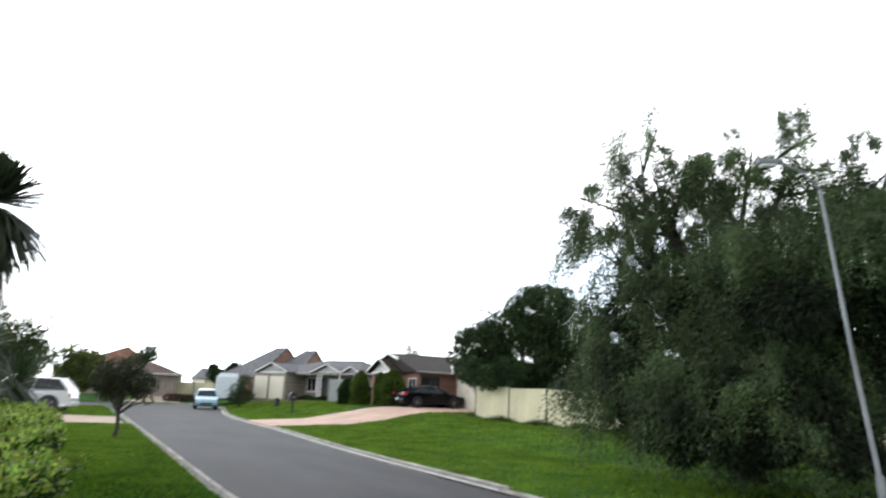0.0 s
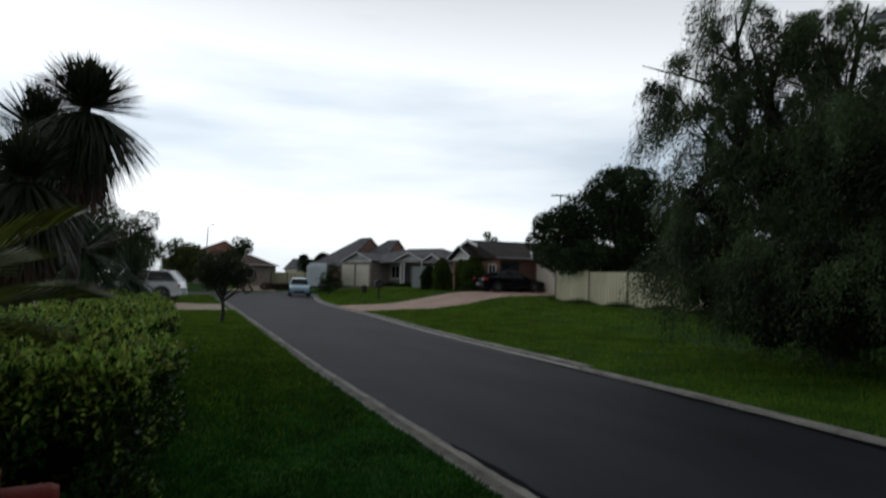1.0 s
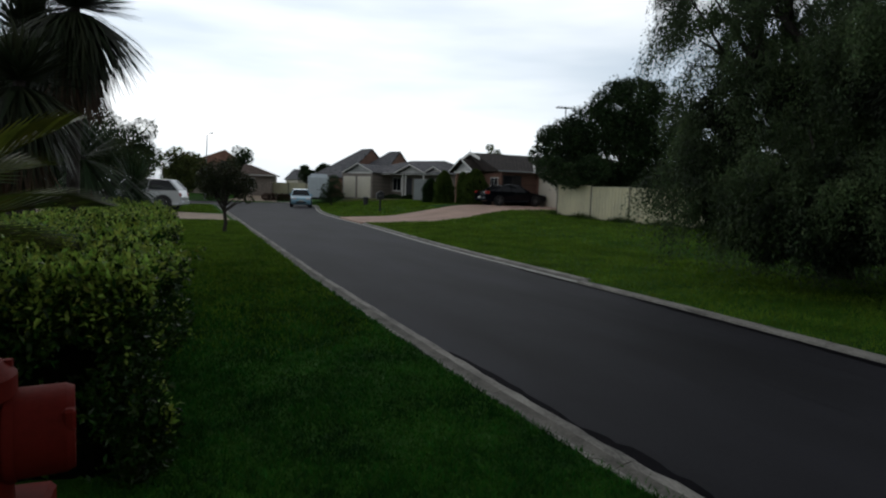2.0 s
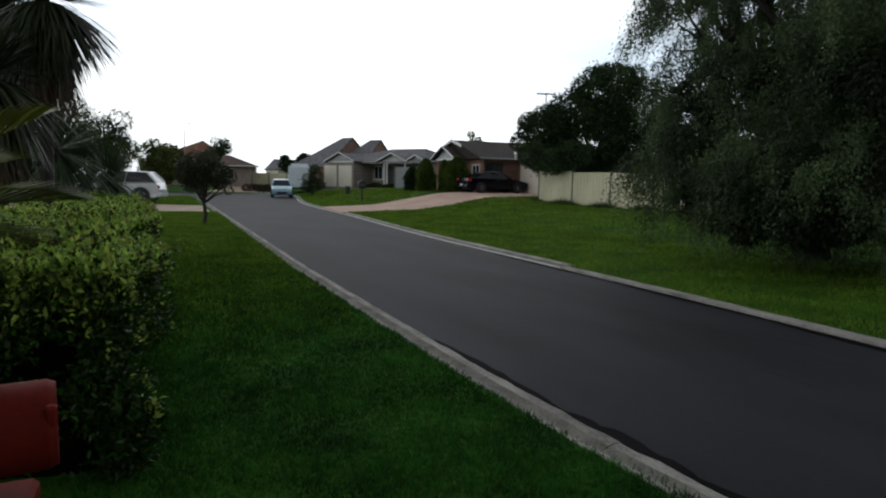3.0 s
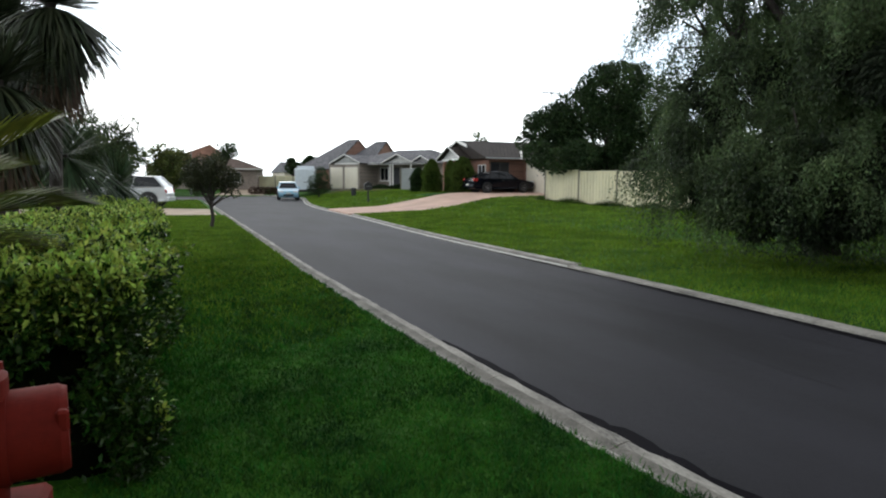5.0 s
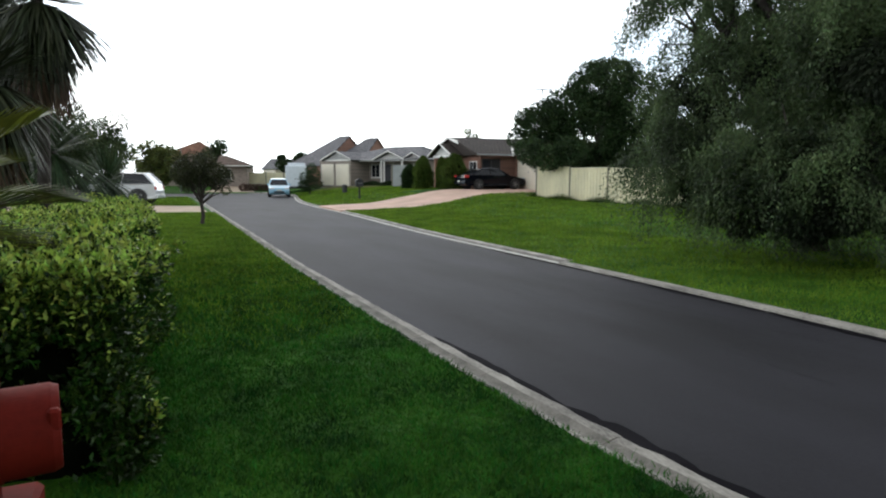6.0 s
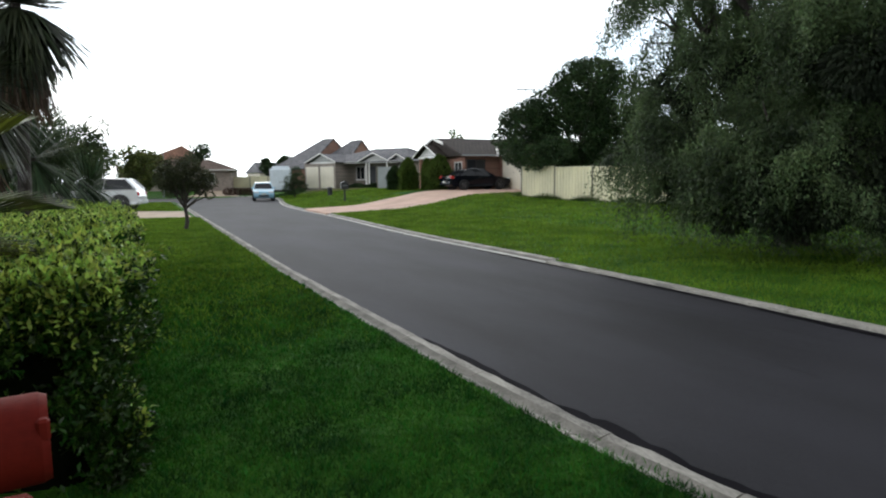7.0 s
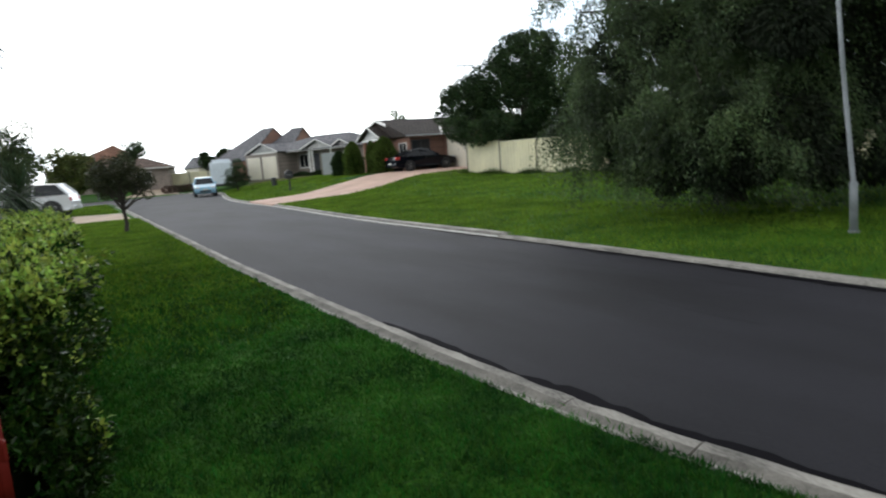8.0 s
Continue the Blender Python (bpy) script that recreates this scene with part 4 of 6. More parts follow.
def gable_front(parent, x, w, y, eave, pitch, back, over=0.35, roof=None, face=None, t=0.12):
    """A gable that faces -y: gable wall, two slopes running back to y=back, bargeboards and a finial."""
    half = w / 2 + over
    rise = half * pitch
    apex = eave + rise
    yo = y - over
    slope_part("roof", [(x - half, yo, eave), (x, yo, apex), (x, back, apex), (x - half, back, eave)], roof, parent)
    slope_part("roof", [(x, yo, apex), (x + half, yo, eave), (x + half, back, eave), (x, back, apex)], roof, parent)
    part("gable_wall", prism_bm([(x - w / 2, eave - 0.05), (x + w / 2, eave - 0.05), (x, eave + (w / 2) * pitch - 0.02 + over * pitch * 0.6)], y - 0.01, y + 0.1, "y"), face or M_BOARD, parent, "boarded gable")
    barge(parent, (x - half - 0.02, yo - 0.005, eave + 0.03), (x, yo - 0.005, apex + 0.05))
    barge(parent, (x + half + 0.02, yo - 0.005, eave + 0.03), (x, yo - 0.006, apex + 0.05))
    part("gable_beam", box_bm((x - w / 2, y - 0.06, eave - 0.12), (x + w / 2, y - 0.012, eave + 0.03), 0.01), M_TRIM, parent)
    return apex


def make_house_a():
    """Grey-tiled house with garage and gables. Local x runs along the facade, -y faces the street."""
    a, b = Vector((14.4, 62.4)), Vector((21.9, 50.4))
    d = b - a
    L = d.length
    z = 0.86
    turn = math.atan2(d.y, d.x)
    house = thing("house", Matrix.Translation((a.x, a.y, z)) @ Matrix.Rotation(turn, 4, "Z"),
                  "low brick house, grey tiled roof, white-trimmed gables, double garage", "house")
    D = 9.0
    part("wall", box_bm((0.0, 0.0, -0.6), (4.1, 6.0, 2.45)), M_BRICKTAN, house, "tan brick garage walls")
    part("wall", box_bm((4.1, 2.7, -0.6), (11.3, D, 2.45)), M_BRICKTAN, house, "tan brick wall")
    garage_door(house, 1.05, 1.7, 2.1, 0.0)
    garage_door(house, 3.02, 1.75, 2.1, 0.0)
    part("pier", box_bm((1.92, -0.06, -0.3), (2.12, -0.003, 2.3)), M_BRICKTAN, house)
    pitch = 0.42
    e = 2.5
    # main hipped roof
    ridge = e + 1.40
    y0, y1 = 1.1, D + 0.5
    R = 11.7
    slope_part("roof", [(-0.4, y0, e), (R, y0, e), (R - 2.6, 5.0, ridge), (4.9, 5.0, ridge)], M_TILEGREY, house)
    slope_part("roof", [(R, y0, e), (R, y1, e), (R - 2.6, 5.0, ridge)], M_TILEGREY, house)
    slope_part("roof", [(-0.4, y1, e), (4.9, 5.0, ridge), (R - 2.6, 5.0, ridge), (R, y1, e)], M_TILEGREY, house)
    slope_part("roof", [(-0.4, y0, e), (4.9, 5.0, ridge), (-0.4, y1, e)], M_TILEGREY, house)
    gable_front(house, 2.45, 3.3, 0.0, e, pitch, 4.2, roof=M_TILEGREY)
    gable_front(house, 8.1, 3.0, 1.1, e, pitch, 4.6, roof=M_TILEGREY)
    gable_front(house, 10.6, 1.7, 1.5, e, 0.5, 4.0, roof=M_TILEGREY)
    part("fascia", box_bm((4.3, 0.98, e - 0.16), (R, 1.06, e + 0.02)), M_TRIM, house)
    part("gutter", box_bm((4.3, 0.90, e - 0.10), (R, 0.975, e - 0.01), 0.02), M_TILEGREY, house)
    for x in (7.0, 7.35, 9.5):
        part("porch_post", box_bm((x - 0.06, 1.05, -0.3), (x + 0.06, 1.17, e - 0.13), 0.01), M_TRIM, house)
    part("porch_wall", box_bm((7.0, 1.0, -0.4), (10.6, 1.2, 0.25)), M_BRICKTAN, house)
    part("front_door", box_bm((6.0, 2.66, 0.0), (6.9, 2.697, 2.05), 0.01), M_DARK, house)
    window(house, 8.3, 0.8, 1.7, 1.2, 2.7)
    window(house, 10.4, 0.9, 1.4, 1.2, 2.7)
    window(house, 5.0, 0.8, 1.1, 1.3, 2.7)
    return house, turn


HOUSE_A, TURN_A = make_house_a()


def make_side_gate():
    gate = thing("side_gate", on_ground(18.5, 50.4, -35), "pale grey sheet gate between the two houses", "gate")
    part("gate_frame", box_bm((-0.62, -0.03, 0.05), (0.62, 0.03, 1.85), 0.01), M_GATE, gate)
    for k in range(8):
        part("slat", box_bm((-0.6 + 0.15 * k, -0.05, 0.1), (-0.47 + 0.15 * k, -0.031, 1.8), 0.006), M_GATE, gate)
    for x in (-0.68, 0.68):
        part("post", box_bm((x - 0.05, -0.05, -0.1), (x + 0.05, 0.05, 1.95), 0.01), M_FPOST, gate)


def make_low_planting(seed, x0, x1, y0, y1, h, label):
    """A strip of low shrubs before the house front, in the house's own axes."""
    nr = np.random.default_rng(seed)
    strip = thing("garden_hedge", HOUSE_A.matrix_basis.copy(), label, "hedge")
    n = int(5200 * (x1 - x0))
    q = np.stack([x0 + (x1 - x0) * nr.random(n), y0 + (y1 - y0) * nr.random(n), h * nr.random(n) ** 0.7], 1)
    q[:, 2] *= 0.8 + 0.25 * np.sin(q[:, 0] * 3.1)
    part("leaves", leaves_mesh("leaves", q, nr.normal(size=(n, 3)) + np.array([0, 0, 0.6]), 0.06 + 0.05 * nr.random(n), 0.45, M_BGLEAF, nr), None, strip)
    part("soil", box_bm((x0 - 0.2, y0 - 0.2, -0.5), (x1 + 0.2, y1 + 0.2, 0.03)), M_MULCH, strip)


def make_back_house():
    """Taller house behind: two steep roofs, hipped at the far end, with red brick gable ends that look past the street."""
    for ax, ay, az, w, run in ((19.8, 71.0, 6.45, 8.0, 3.1), (22.3, 68.2, 6.15, 6.4, 3.0)):
        house = thing("house", Matrix.Translation((ax, ay, 0.9)) @ Matrix.Rotation(radians(-62), 4, "Z"),
                      "taller house behind with steep grey roof and red brick gable", "house")
        top = az - 0.9
        rise = 3.2
        e = top - rise
        part("wall", box_bm((-run - 2.5, -w / 2 + 0.02, -1.0), (0, w / 2, e)), M_BRICK, house)
        part("gable_wall", prism_bm([(-w / 2, e), (w / 2, e), (0, top - 0.08)], -0.14, 0.0, "x"), M_BRICK, house, "red brick gable")
        k = w / 2 + 0.4
        lo = e - 0.4 * rise / (w / 2)
        slope_part("roof", [(-run - 2.9, -k, lo), (0.12, -k, lo), (0.12, 0, top), (-1.6, 0, top)], M_TILEGREY, house)
        slope_part("roof", [(0.12, k, lo), (-run - 2.9, k, lo), (-1.6, 0, top), (0.12, 0, top)], M_TILEGREY, house)
        slope_part("roof", [(-run - 2.9, k, lo), (-run - 2.9, -k, lo), (-1.6, 0, top)], M_TILEGREY, house)
        barge(house, (0.13, -k, lo), (0.13, 0, top), 0.14, 0.03, (1, 0, 0), M_TILEGREY)
        barge(house, (0.13, k, lo), (0.13, 0, top), 0.14, 0.03, (1, 0, 0), M_TILEGREY)


make_back_house()


def make_house_b():
    """Brown-tiled brick house; local x runs along the street front, -y faces the street."""
    house = thing("house", Matrix.Translation((19.85, 48.75, 0.84)) @ Matrix.Rotation(radians(-90), 4, "Z"),
                  "low brick house, brown tiled roof, white-trimmed gables, cream garage door", "house")
    # local x: 0 at the far end, growing towards the camera; local y: away from the street
    e = 2.45
    part("wall", box_bm((3.0, 0.5, -0.6), (9.6, 10.0, e - 0.05)), M_BRICK, house, "red brick wall")
    part("wall", box_bm((0.6, 2.6, -0.6), (3.0, 10.0, e - 0.05)), M_BRICK, house, "red brick wall")
    part("wall", box_bm((9.6, 3.3, -0.6), (13.6, 10.0, e - 0.05)), M_BRICK, house, "red brick garage wall")
    garage_door(house, 11.7, 3.2, 2.15, 3.3)
    ridge = e + 1.42
    # main roof: its ridge runs away from the street behind the double gable
    slope_part("roof", [(10.2, -0.1, e), (10.2, 6.0, e), (5.6, 6.0, ridge), (5.6, -0.1, ridge)], M_TILEBROWN, house)
    slope_part("roof", [(3.3, -0.1, e + 0.78), (5.6, -0.1, ridge), (5.6, 2.2, ridge), (3.3, 2.2, e + 0.78)], M_TILEBROWN, house)
    slope_part("roof", [(0.2, 2.2, e), (5.6, 2.2, ridge), (5.6, 6.0, ridge), (0.2, 10.6, e)], M_TILEBROWN, house)
    slope_part("roof", [(10.2, 6.0, e), (14.1, 2.8, e), (11.6, 7.2, e + 1.2)], M_TILEBROWN, house)
    slope_part("roof", [(10.2, 6.0, e), (11.6, 7.2, e + 1.2), (5.6, 6.0, ridge)], M_TILEBROWN, house)
    slope_part("roof", [(10.2, 2.8, e), (14.1, 2.8, e), (10.2, 6.0, e + 0.02)], M_TILEBROWN, house)
    slope_part("roof", [(14.1, 2.8, e), (14.1, 10.6, e), (11.6, 7.2, e + 1.2)], M_TILEBROWN, house)
    slope_part("roof", [(14.1, 10.6, e), (0.2, 10.6, e), (11.6, 7.2, e + 1.2)], M_TILEBROWN, house)
    slope_part("roof", [(0.2, 10.6, e), (5.6, 6.0, ridge), (11.6, 7.2, e + 1.2)], M_TILEBROWN, house)
    part("gable_wall", prism_bm([(3.5, e - 0.05), (10.0, e - 0.05), (5.6, ridge - 0.1), (3.5, e + 0.75)], 0.1, 0.2, "y"), M_TILEBROWN, house, "tiled end")
    barge(house, (3.2, -0.14, e + 0.78), (5.6, -0.14, ridge + 0.06), 0.2)
    barge(house, (7.4, -0.14, e + 1.0), (5.6, -0.145, ridge + 0.06), 0.2)
    barge(house, (10.3, -0.14, e + 0.03), (7.41, -0.14, e + 1.0), 0.14, 0.05, (0, -1, 0), M_TILEBROWN)
    gable_front(house, 5.5, 3.7, -0.5, e, 0.42, 1.6, roof=M_TILEBROWN)
    part("finial", cyl_bm((5.6, -0.15, ridge), (5.6, -0.15, ridge + 0.3), 0.03, 0.015, 6), M_TRIM, house)
    part("fascia", box_bm((10.13, -0.05, e - 0.09), (10.22, 2.7, e)), M_GATE, house)
    part("fascia", box_bm((10.22, 2.7, e - 0.09), (14.1, 2.78, e)), M_TRIM, house)
    part("fascia", box_bm((14.03, 2.8, e - 0.09), (14.12, 10.5, e)), M_GATE, house)
    part("hip_cap", cyl_bm((10.15, 2.85, e + 0.06), (6.8, 4.6, e + 1.10), 0.075, 0.075, 6), M_TRIM, house)
    for x in (3.9, 7.1):
        part("porch_post", box_bm((x - 0.12, -0.5, -0.3), (x + 0.12, -0.26, e - 0.13), 0.01), M_BRICK, house)
    window(house, 1.8, 0.8, 1.6, 1.2, 2.6)
    window(house, 8.6, 0.7, 1.2, 1.3, 0.5)
    # dark panel with panes, added in place of the porch recess in shade
    side = part("shade_recess", box_bm((9.6, 0.62, 0.2), (9.66, 2.1, 2.15), 0.01), M_DARK, house, "dark panel for the shaded porch recess")
    for y in (0.70, 1.40):
        part("pane", box_bm((9.661, y, 0.32), (9.672, y + 0.62, 2.05)), M_PANE, side)
    return house


make_house_b()


def make_red_house():
    house = thing("house", Matrix.Translation((4.9, 82.5, 0.62)) @ Matrix.Rotation(radians(-12), 4, "Z"),
                  "cream house with terracotta hipped roof across the end street", "house")
    e = 2.4
    part("wall", box_bm((-7, -4, -0.8), (5.2, 5, e)), M_BRICKTAN, house)
    hi = (-0.9, 1.4, e + 3.1)
    a, b, c, d = (-7.6, -2.6, e), (3.4, -2.6, e), (3.4, 5.6, e), (-7.6, 5.6, e)
    for q in ([a, b, hi], [b, c, hi], [c, d, hi], [d, a, hi]):
        slope_part("roof", q, M_TILERED, house)
    # the lower brown-roofed wing towards the street
    left, right = (-2.2, -1.4, e + 1.25), (2.6, -1.4, e + 1.25)
    p, q, r, o = (-5.4, -4.6, e + 0.02), (5.8, -4.6, e + 0.02), (5.8, 2.0, e + 0.02), (-5.4, 2.0, e + 0.02)
    for k in ([p, q, right, left], [q, r, right], [r, o, left, right], [o, p, left]):
        slope_part("roof", k, M_TILEDULL, house, label="brown tiled wing roof")
    part("fascia", box_bm((-5.4, -4.66, e - 0.12), (5.8, -4.6, e)), M_TRIM, house)
    part("fascia", box_bm((5.8, -4.6, e - 0.12), (5.86, 2.0, e)), M_TRIM, house)
    for x in (-5.2, -1.5, 2.6):
        window(house, x, 0.8, 1.6, 1.2, -4.0)


make_red_house()


def make_shed():
    house = thing("house", Matrix.Translation((15.8, 92.0, 0.6)) @ Matrix.Rotation(radians(8), 4, "Z") @ Matrix.Diagonal((0.5, 1.0, 1.0, 1.0)), "distant house with plain dark grey roof", "house")
    part("wall", box_bm((-4, -3, -1), (4, 3, 2.3)), M_CREAM, house)
    slope_part("roof", [(-4.4, -3.4, 2.2), (4.4, -3.4, 2.2), (3.4, 0, 3.7), (-3.4, 0, 3.7)], M_TILEGREY, house)
    slope_part("roof", [(4.4, 3.4, 2.2), (-4.4, 3.4, 2.2), (-3.4, 0, 3.7), (3.4, 0, 3.7)], M_TILEGREY, house)
    slope_part("roof", [(-4.4, 3.4, 2.2), (-4.4, -3.4, 2.2), (-3.4, 0, 3.7)], M_TILEGREY, house)
    slope_part("roof", [(4.4, -3.4, 2.2), (4.4, 3.4, 2.2), (3.4, 0, 3.7)], M_TILEGREY, house)


make_shed()


# ---------------------------------------------------------------- vehicles
def wheel_parts(car, x, y, r, w):
    wheel = part("wheel", cyl_bm((x, y - w / 2, r), (x, y + w / 2, r), r * 0.55, None, 16), M_DARK, car)
    bm = bmesh.new()
    prof = [(r * 0.62, -w / 2), (r * 0.94, -w / 2), (r, -w * 0.3), (r, w * 0.3), (r * 0.94, w / 2), (r * 0.62, w / 2)]
    n = 20
    ring = []
    for k in range(n):
        t = 2 * math.pi * k / n
        ring.append([bm.verts.new((x + q * math.cos(t), y + o, r + q * math.sin(t))) for q, o in prof])
    for k in range(n):
        for i in range(len(prof)):
            bm.faces.new((ring[k][i], ring[k][(i + 1) % len(prof)], ring[(k + 1) % n][(i + 1) % len(prof)], ring[(k + 1) % n][i]))
    bmesh.ops.recalc_face_normals(bm, faces=bm.faces[:])
    part("tyre", bm, M_TYRE, wheel)
    s = 1 if y > 0 else -1
    bm = bmesh.new()
    for k in range(5):
        t = 2 * math.pi * k / 5
        box_bm((r * 0.1, -0.06, w * 0.25), (r * 0.62, 0.06, w * 0.48), 0.01, bm,
               Matrix.Translation((x, y, r)) @ Matrix.Rotation(-s * radians(90), 4, "X") @ Matrix.Rotation(t, 4, "Z"))
    cyl_bm((x, y + s * w * 0.2, r), (x, y + s * w * 0.5, r), r * 0.2, None, 12, bm)
    part("rim", bm, M_RIM, wheel)


def make_car(name, m, label, L, W, lower, roof, paint, r_wheel, axles, group="parked cars", glass_k=0.0):
    """lower: side outline of the body (x, z) from nose to tail and back along the sill; roof: outline of the greenhouse (x, z), windscreen foot first.
    x grows to the nose."""
    car = thing(name, m, label, "car", group)
    bm = bmesh.new()
    rows = []
    sections = [(-1.0, 0.93), (-0.88, 1.0), (0.88, 1.0), (1.0, 0.93)]
    mid = sum(z for _, z in lower) / len(lower)
    for s, k in sections:
        rows.append([bm.verts.new((x * (0.985 if abs(s) == 1 else 1.0), s * W / 2 * (1 - 0.10 * max(0, (abs(x) / (L / 2)) - 0.75) / 0.25), mid + (z - mid) * k)) for x, z in lower])
    n = len(lower)
    for a, b in zip(rows, rows[1:]):
        for i in range(n):
            bm.faces.new((a[i], a[(i + 1) % n], b[(i + 1) % n], b[i]))
    bm.faces.new(rows[0][::-1])
    bm.faces.new(rows[-1])
    bmesh.ops.recalc_face_normals(bm, faces=bm.faces[:])
    part("body", bm, paint, car)
    # greenhouse: glass shell with a painted roof and pillars
    top = roof[1:-1]
    wl, wt = W * 0.46, W * 0.36
    g = bmesh.new()
    ring = [[g.verts.new((x, s * (wl if i in (0, len(roof) - 1) else wt), z)) for i, (x, z) in enumerate(roof)] for s in (-1, 1)]
    for i in range(len(roof)):
        j = (i + 1) % len(roof)
        g.faces.new((ring[0][i], ring[0][j], ring[1][j], ring[1][i]))
    g.faces.new(ring[0][::-1])
    g.faces.new(ring[1])
    bmesh.ops.recalc_face_normals(g, faces=g.faces[:])
    part("window_glass", g, M_CARGLASS, car, "dark glass")
    rp = bmesh.new()
    k = len(top)
    lo = [[rp.verts.new((x, s * (wt + 0.015), z + 0.004)) for x, z in top] for s in (-1, 1)]
    hi = [[rp.verts.new((x * 0.99, s * (wt - 0.08), z + 0.045)) for x, z in top] for s in (-1, 1)]
    for i in range(k - 1):
        rp.faces.new((hi[0][i], hi[0][i + 1], hi[1][i + 1], hi[1][i]))
        rp.faces.new((lo[0][i], lo[0][i + 1], hi[0][i + 1], hi[0][i]))
        rp.faces.new((lo[1][i + 1], lo[1][i], hi[1][i], hi[1][i + 1]))
        rp.faces.new((lo[0][i + 1], lo[0][i], lo[1][i], lo[1][i + 1]))
    rp.faces.new((lo[0][0], hi[0][0], hi[1][0], lo[1][0]))
    rp.faces.new((lo[0][-1], lo[1][-1], hi[1][-1], hi[0][-1]))
    bmesh.ops.recalc_face_normals(rp, faces=rp.faces[:])
    part("roof_panel", rp, paint, car)
    for s in (-1, 1):
        for (x0, z0), (x1, z1), t in ((roof[0], roof[1], 0.035), (roof[-1], roof[-2], 0.05), (((roof[0][0] + roof[-1][0]) / 2 - 0.1, roof[0][1]), ((roof[1][0] + roof[-2][0]) / 2 - 0.1, roof[2][1]), 0.03)):
            part("pillar", cyl_bm((x0, s * (wl + 0.004), z0), (x1, s * (wt + 0.004), z1), t, t * 0.9, 6), paint, car)
        for x in axles:
            wheel_parts(car, x, s * (W / 2 - 0.065), r_wheel, 0.21)
            arch = bmesh.new()
            cyl_bm((x, s * (W / 2 - 0.23), r_wheel + 0.02), (x, s * (W / 2 + 0.006), r_wheel + 0.02), r_wheel * 1.14, None, 24, arch)
            part("wheel_arch", arch, M_PLASTIC, car)
        part("headlight", box_bm((L / 2 - 0.22, s * W * 0.33 - 0.17, 0.62), (L / 2 - 0.015, s * W * 0.33 + 0.17, 0.76), 0.04, seg=2), M_LENS, car, "clear headlight")
        part("tail_light", box_bm((-L / 2 + 0.02, s * W * 0.40 - 0.14, 0.78), (-L / 2 + 0.30, s * W * 0.40 + 0.10, 0.98), 0.04, seg=2), M_REDLENS, car, "red tail light")
        part("side_mirror", box_bm((roof[0][0] - 0.30, s * (W / 2 + 0.0) - 0.09, roof[0][1] + 0.02), (roof[0][0] - 0.18, s * (W / 2) + 0.11, roof[0][1] + 0.16), 0.03, seg=2), paint, car)
        part("door_handle", box_bm((-0.25, s * W / 2 - 0.02, 0.80), (-0.05, s * W / 2 + 0.02, 0.83), 0.008), M_PLASTIC, car)
    part("grille", box_bm((L / 2 - 0.12, -W * 0.24, 0.34), (L / 2 + 0.012, W * 0.24, 0.50), 0.03), M_PLASTIC, car)
    part("rear_bumper", box_bm((-L / 2 - 0.03, -W * 0.44, 0.34), (-L / 2 + 0.14, W * 0.44, 0.56), 0.05, seg=2), paint, car)
    for x, s in ((L / 2 + 0.013, 1), (-L / 2 - 0.035, -1)):
        part("number_plate", box_bm((x, -0.19, 0.50), (x + s * 0.012, 0.19, 0.61)), M_PLATE, car, "plain plate")
    return car


SEDAN_LOW = [(2.30, 0.30), (2.40, 0.48), (2.33, 0.68), (1.55, 0.86), (1.05, 0.92), (-1.35, 0.98), (-2.25, 0.97), (-2.38, 0.80), (-2.36, 0.40), (-2.2, 0.24), (2.1, 0.22)]
SEDAN_TOP = [(1.05, 0.90), (0.30, 1.36), (-0.45, 1.41), (-0.95, 1.36), (-1.75, 0.97)]
HATCH_LOW = [(1.90, 0.30), (1.98, 0.50), (1.90, 0.74), (1.30, 0.92), (0.95, 0.96), (-1.5, 1.0), (-1.92, 0.94), (-1.97, 0.60), (-1.92, 0.32), (-1.8, 0.22), (1.75, 0.22)]
HATCH_TOP = [(1.05, 0.93), (0.35, 1.40), (-0.5, 1.46), (-1.35, 1.40), (-1.85, 0.98)]
SUV_LOW = [(2.30, 0.40), (2.38, 0.62), (2.30, 0.92), (1.45, 1.06), (1.05, 1.10), (-1.6, 1.14), (-2.25, 1.12), (-2.36, 0.75), (-2.34, 0.45), (-2.2, 0.32), (2.15, 0.30)]
SUV_TOP = [(1.15, 1.06), (0.45, 1.60), (-0.5, 1.68), (-1.75, 1.64), (-2.22, 1.13)]


def on_ground(x, y, rz, dz=0.0):
    return pose(x, y, float(ground_z(x, y)) + dz, 0, 0, rz)


make_side_gate()
make_low_planting(71, 5.6, 10.8, 0.0, 0.6, 0.42, "low dark clipped hedge along the house front")
make_low_planting(72, 11.2, 13.6, 0.2, 1.0, 0.9, "dark garden shrubs by the house wall")
make_car("sedan", pose(20.6, 38.1, 0.885, 0, -0.6, 2), "black sedan parked on the pink driveway", 4.78, 1.82, SEDAN_LOW, SEDAN_TOP, M_PAINTBLACK, 0.32, (1.45, -1.38))
make_car("hatchback", pose(8.8, 53.4, 0.03, 0, 0, -98), "pale blue hatchback parked by the kerb facing the camera", 3.95, 1.68, HATCH_LOW, HATCH_TOP, M_PAINTBLUE, 0.30, (1.22, -1.22))
make_car("suv", pose(-2.45, 37.7, 0.13, 0, 0, 166), "silver white four-wheel drive parked across the driveway", 4.75, 1.88, SUV_LOW, SUV_TOP, M_PAINTSILVER, 0.40, (1.42, -1.45))


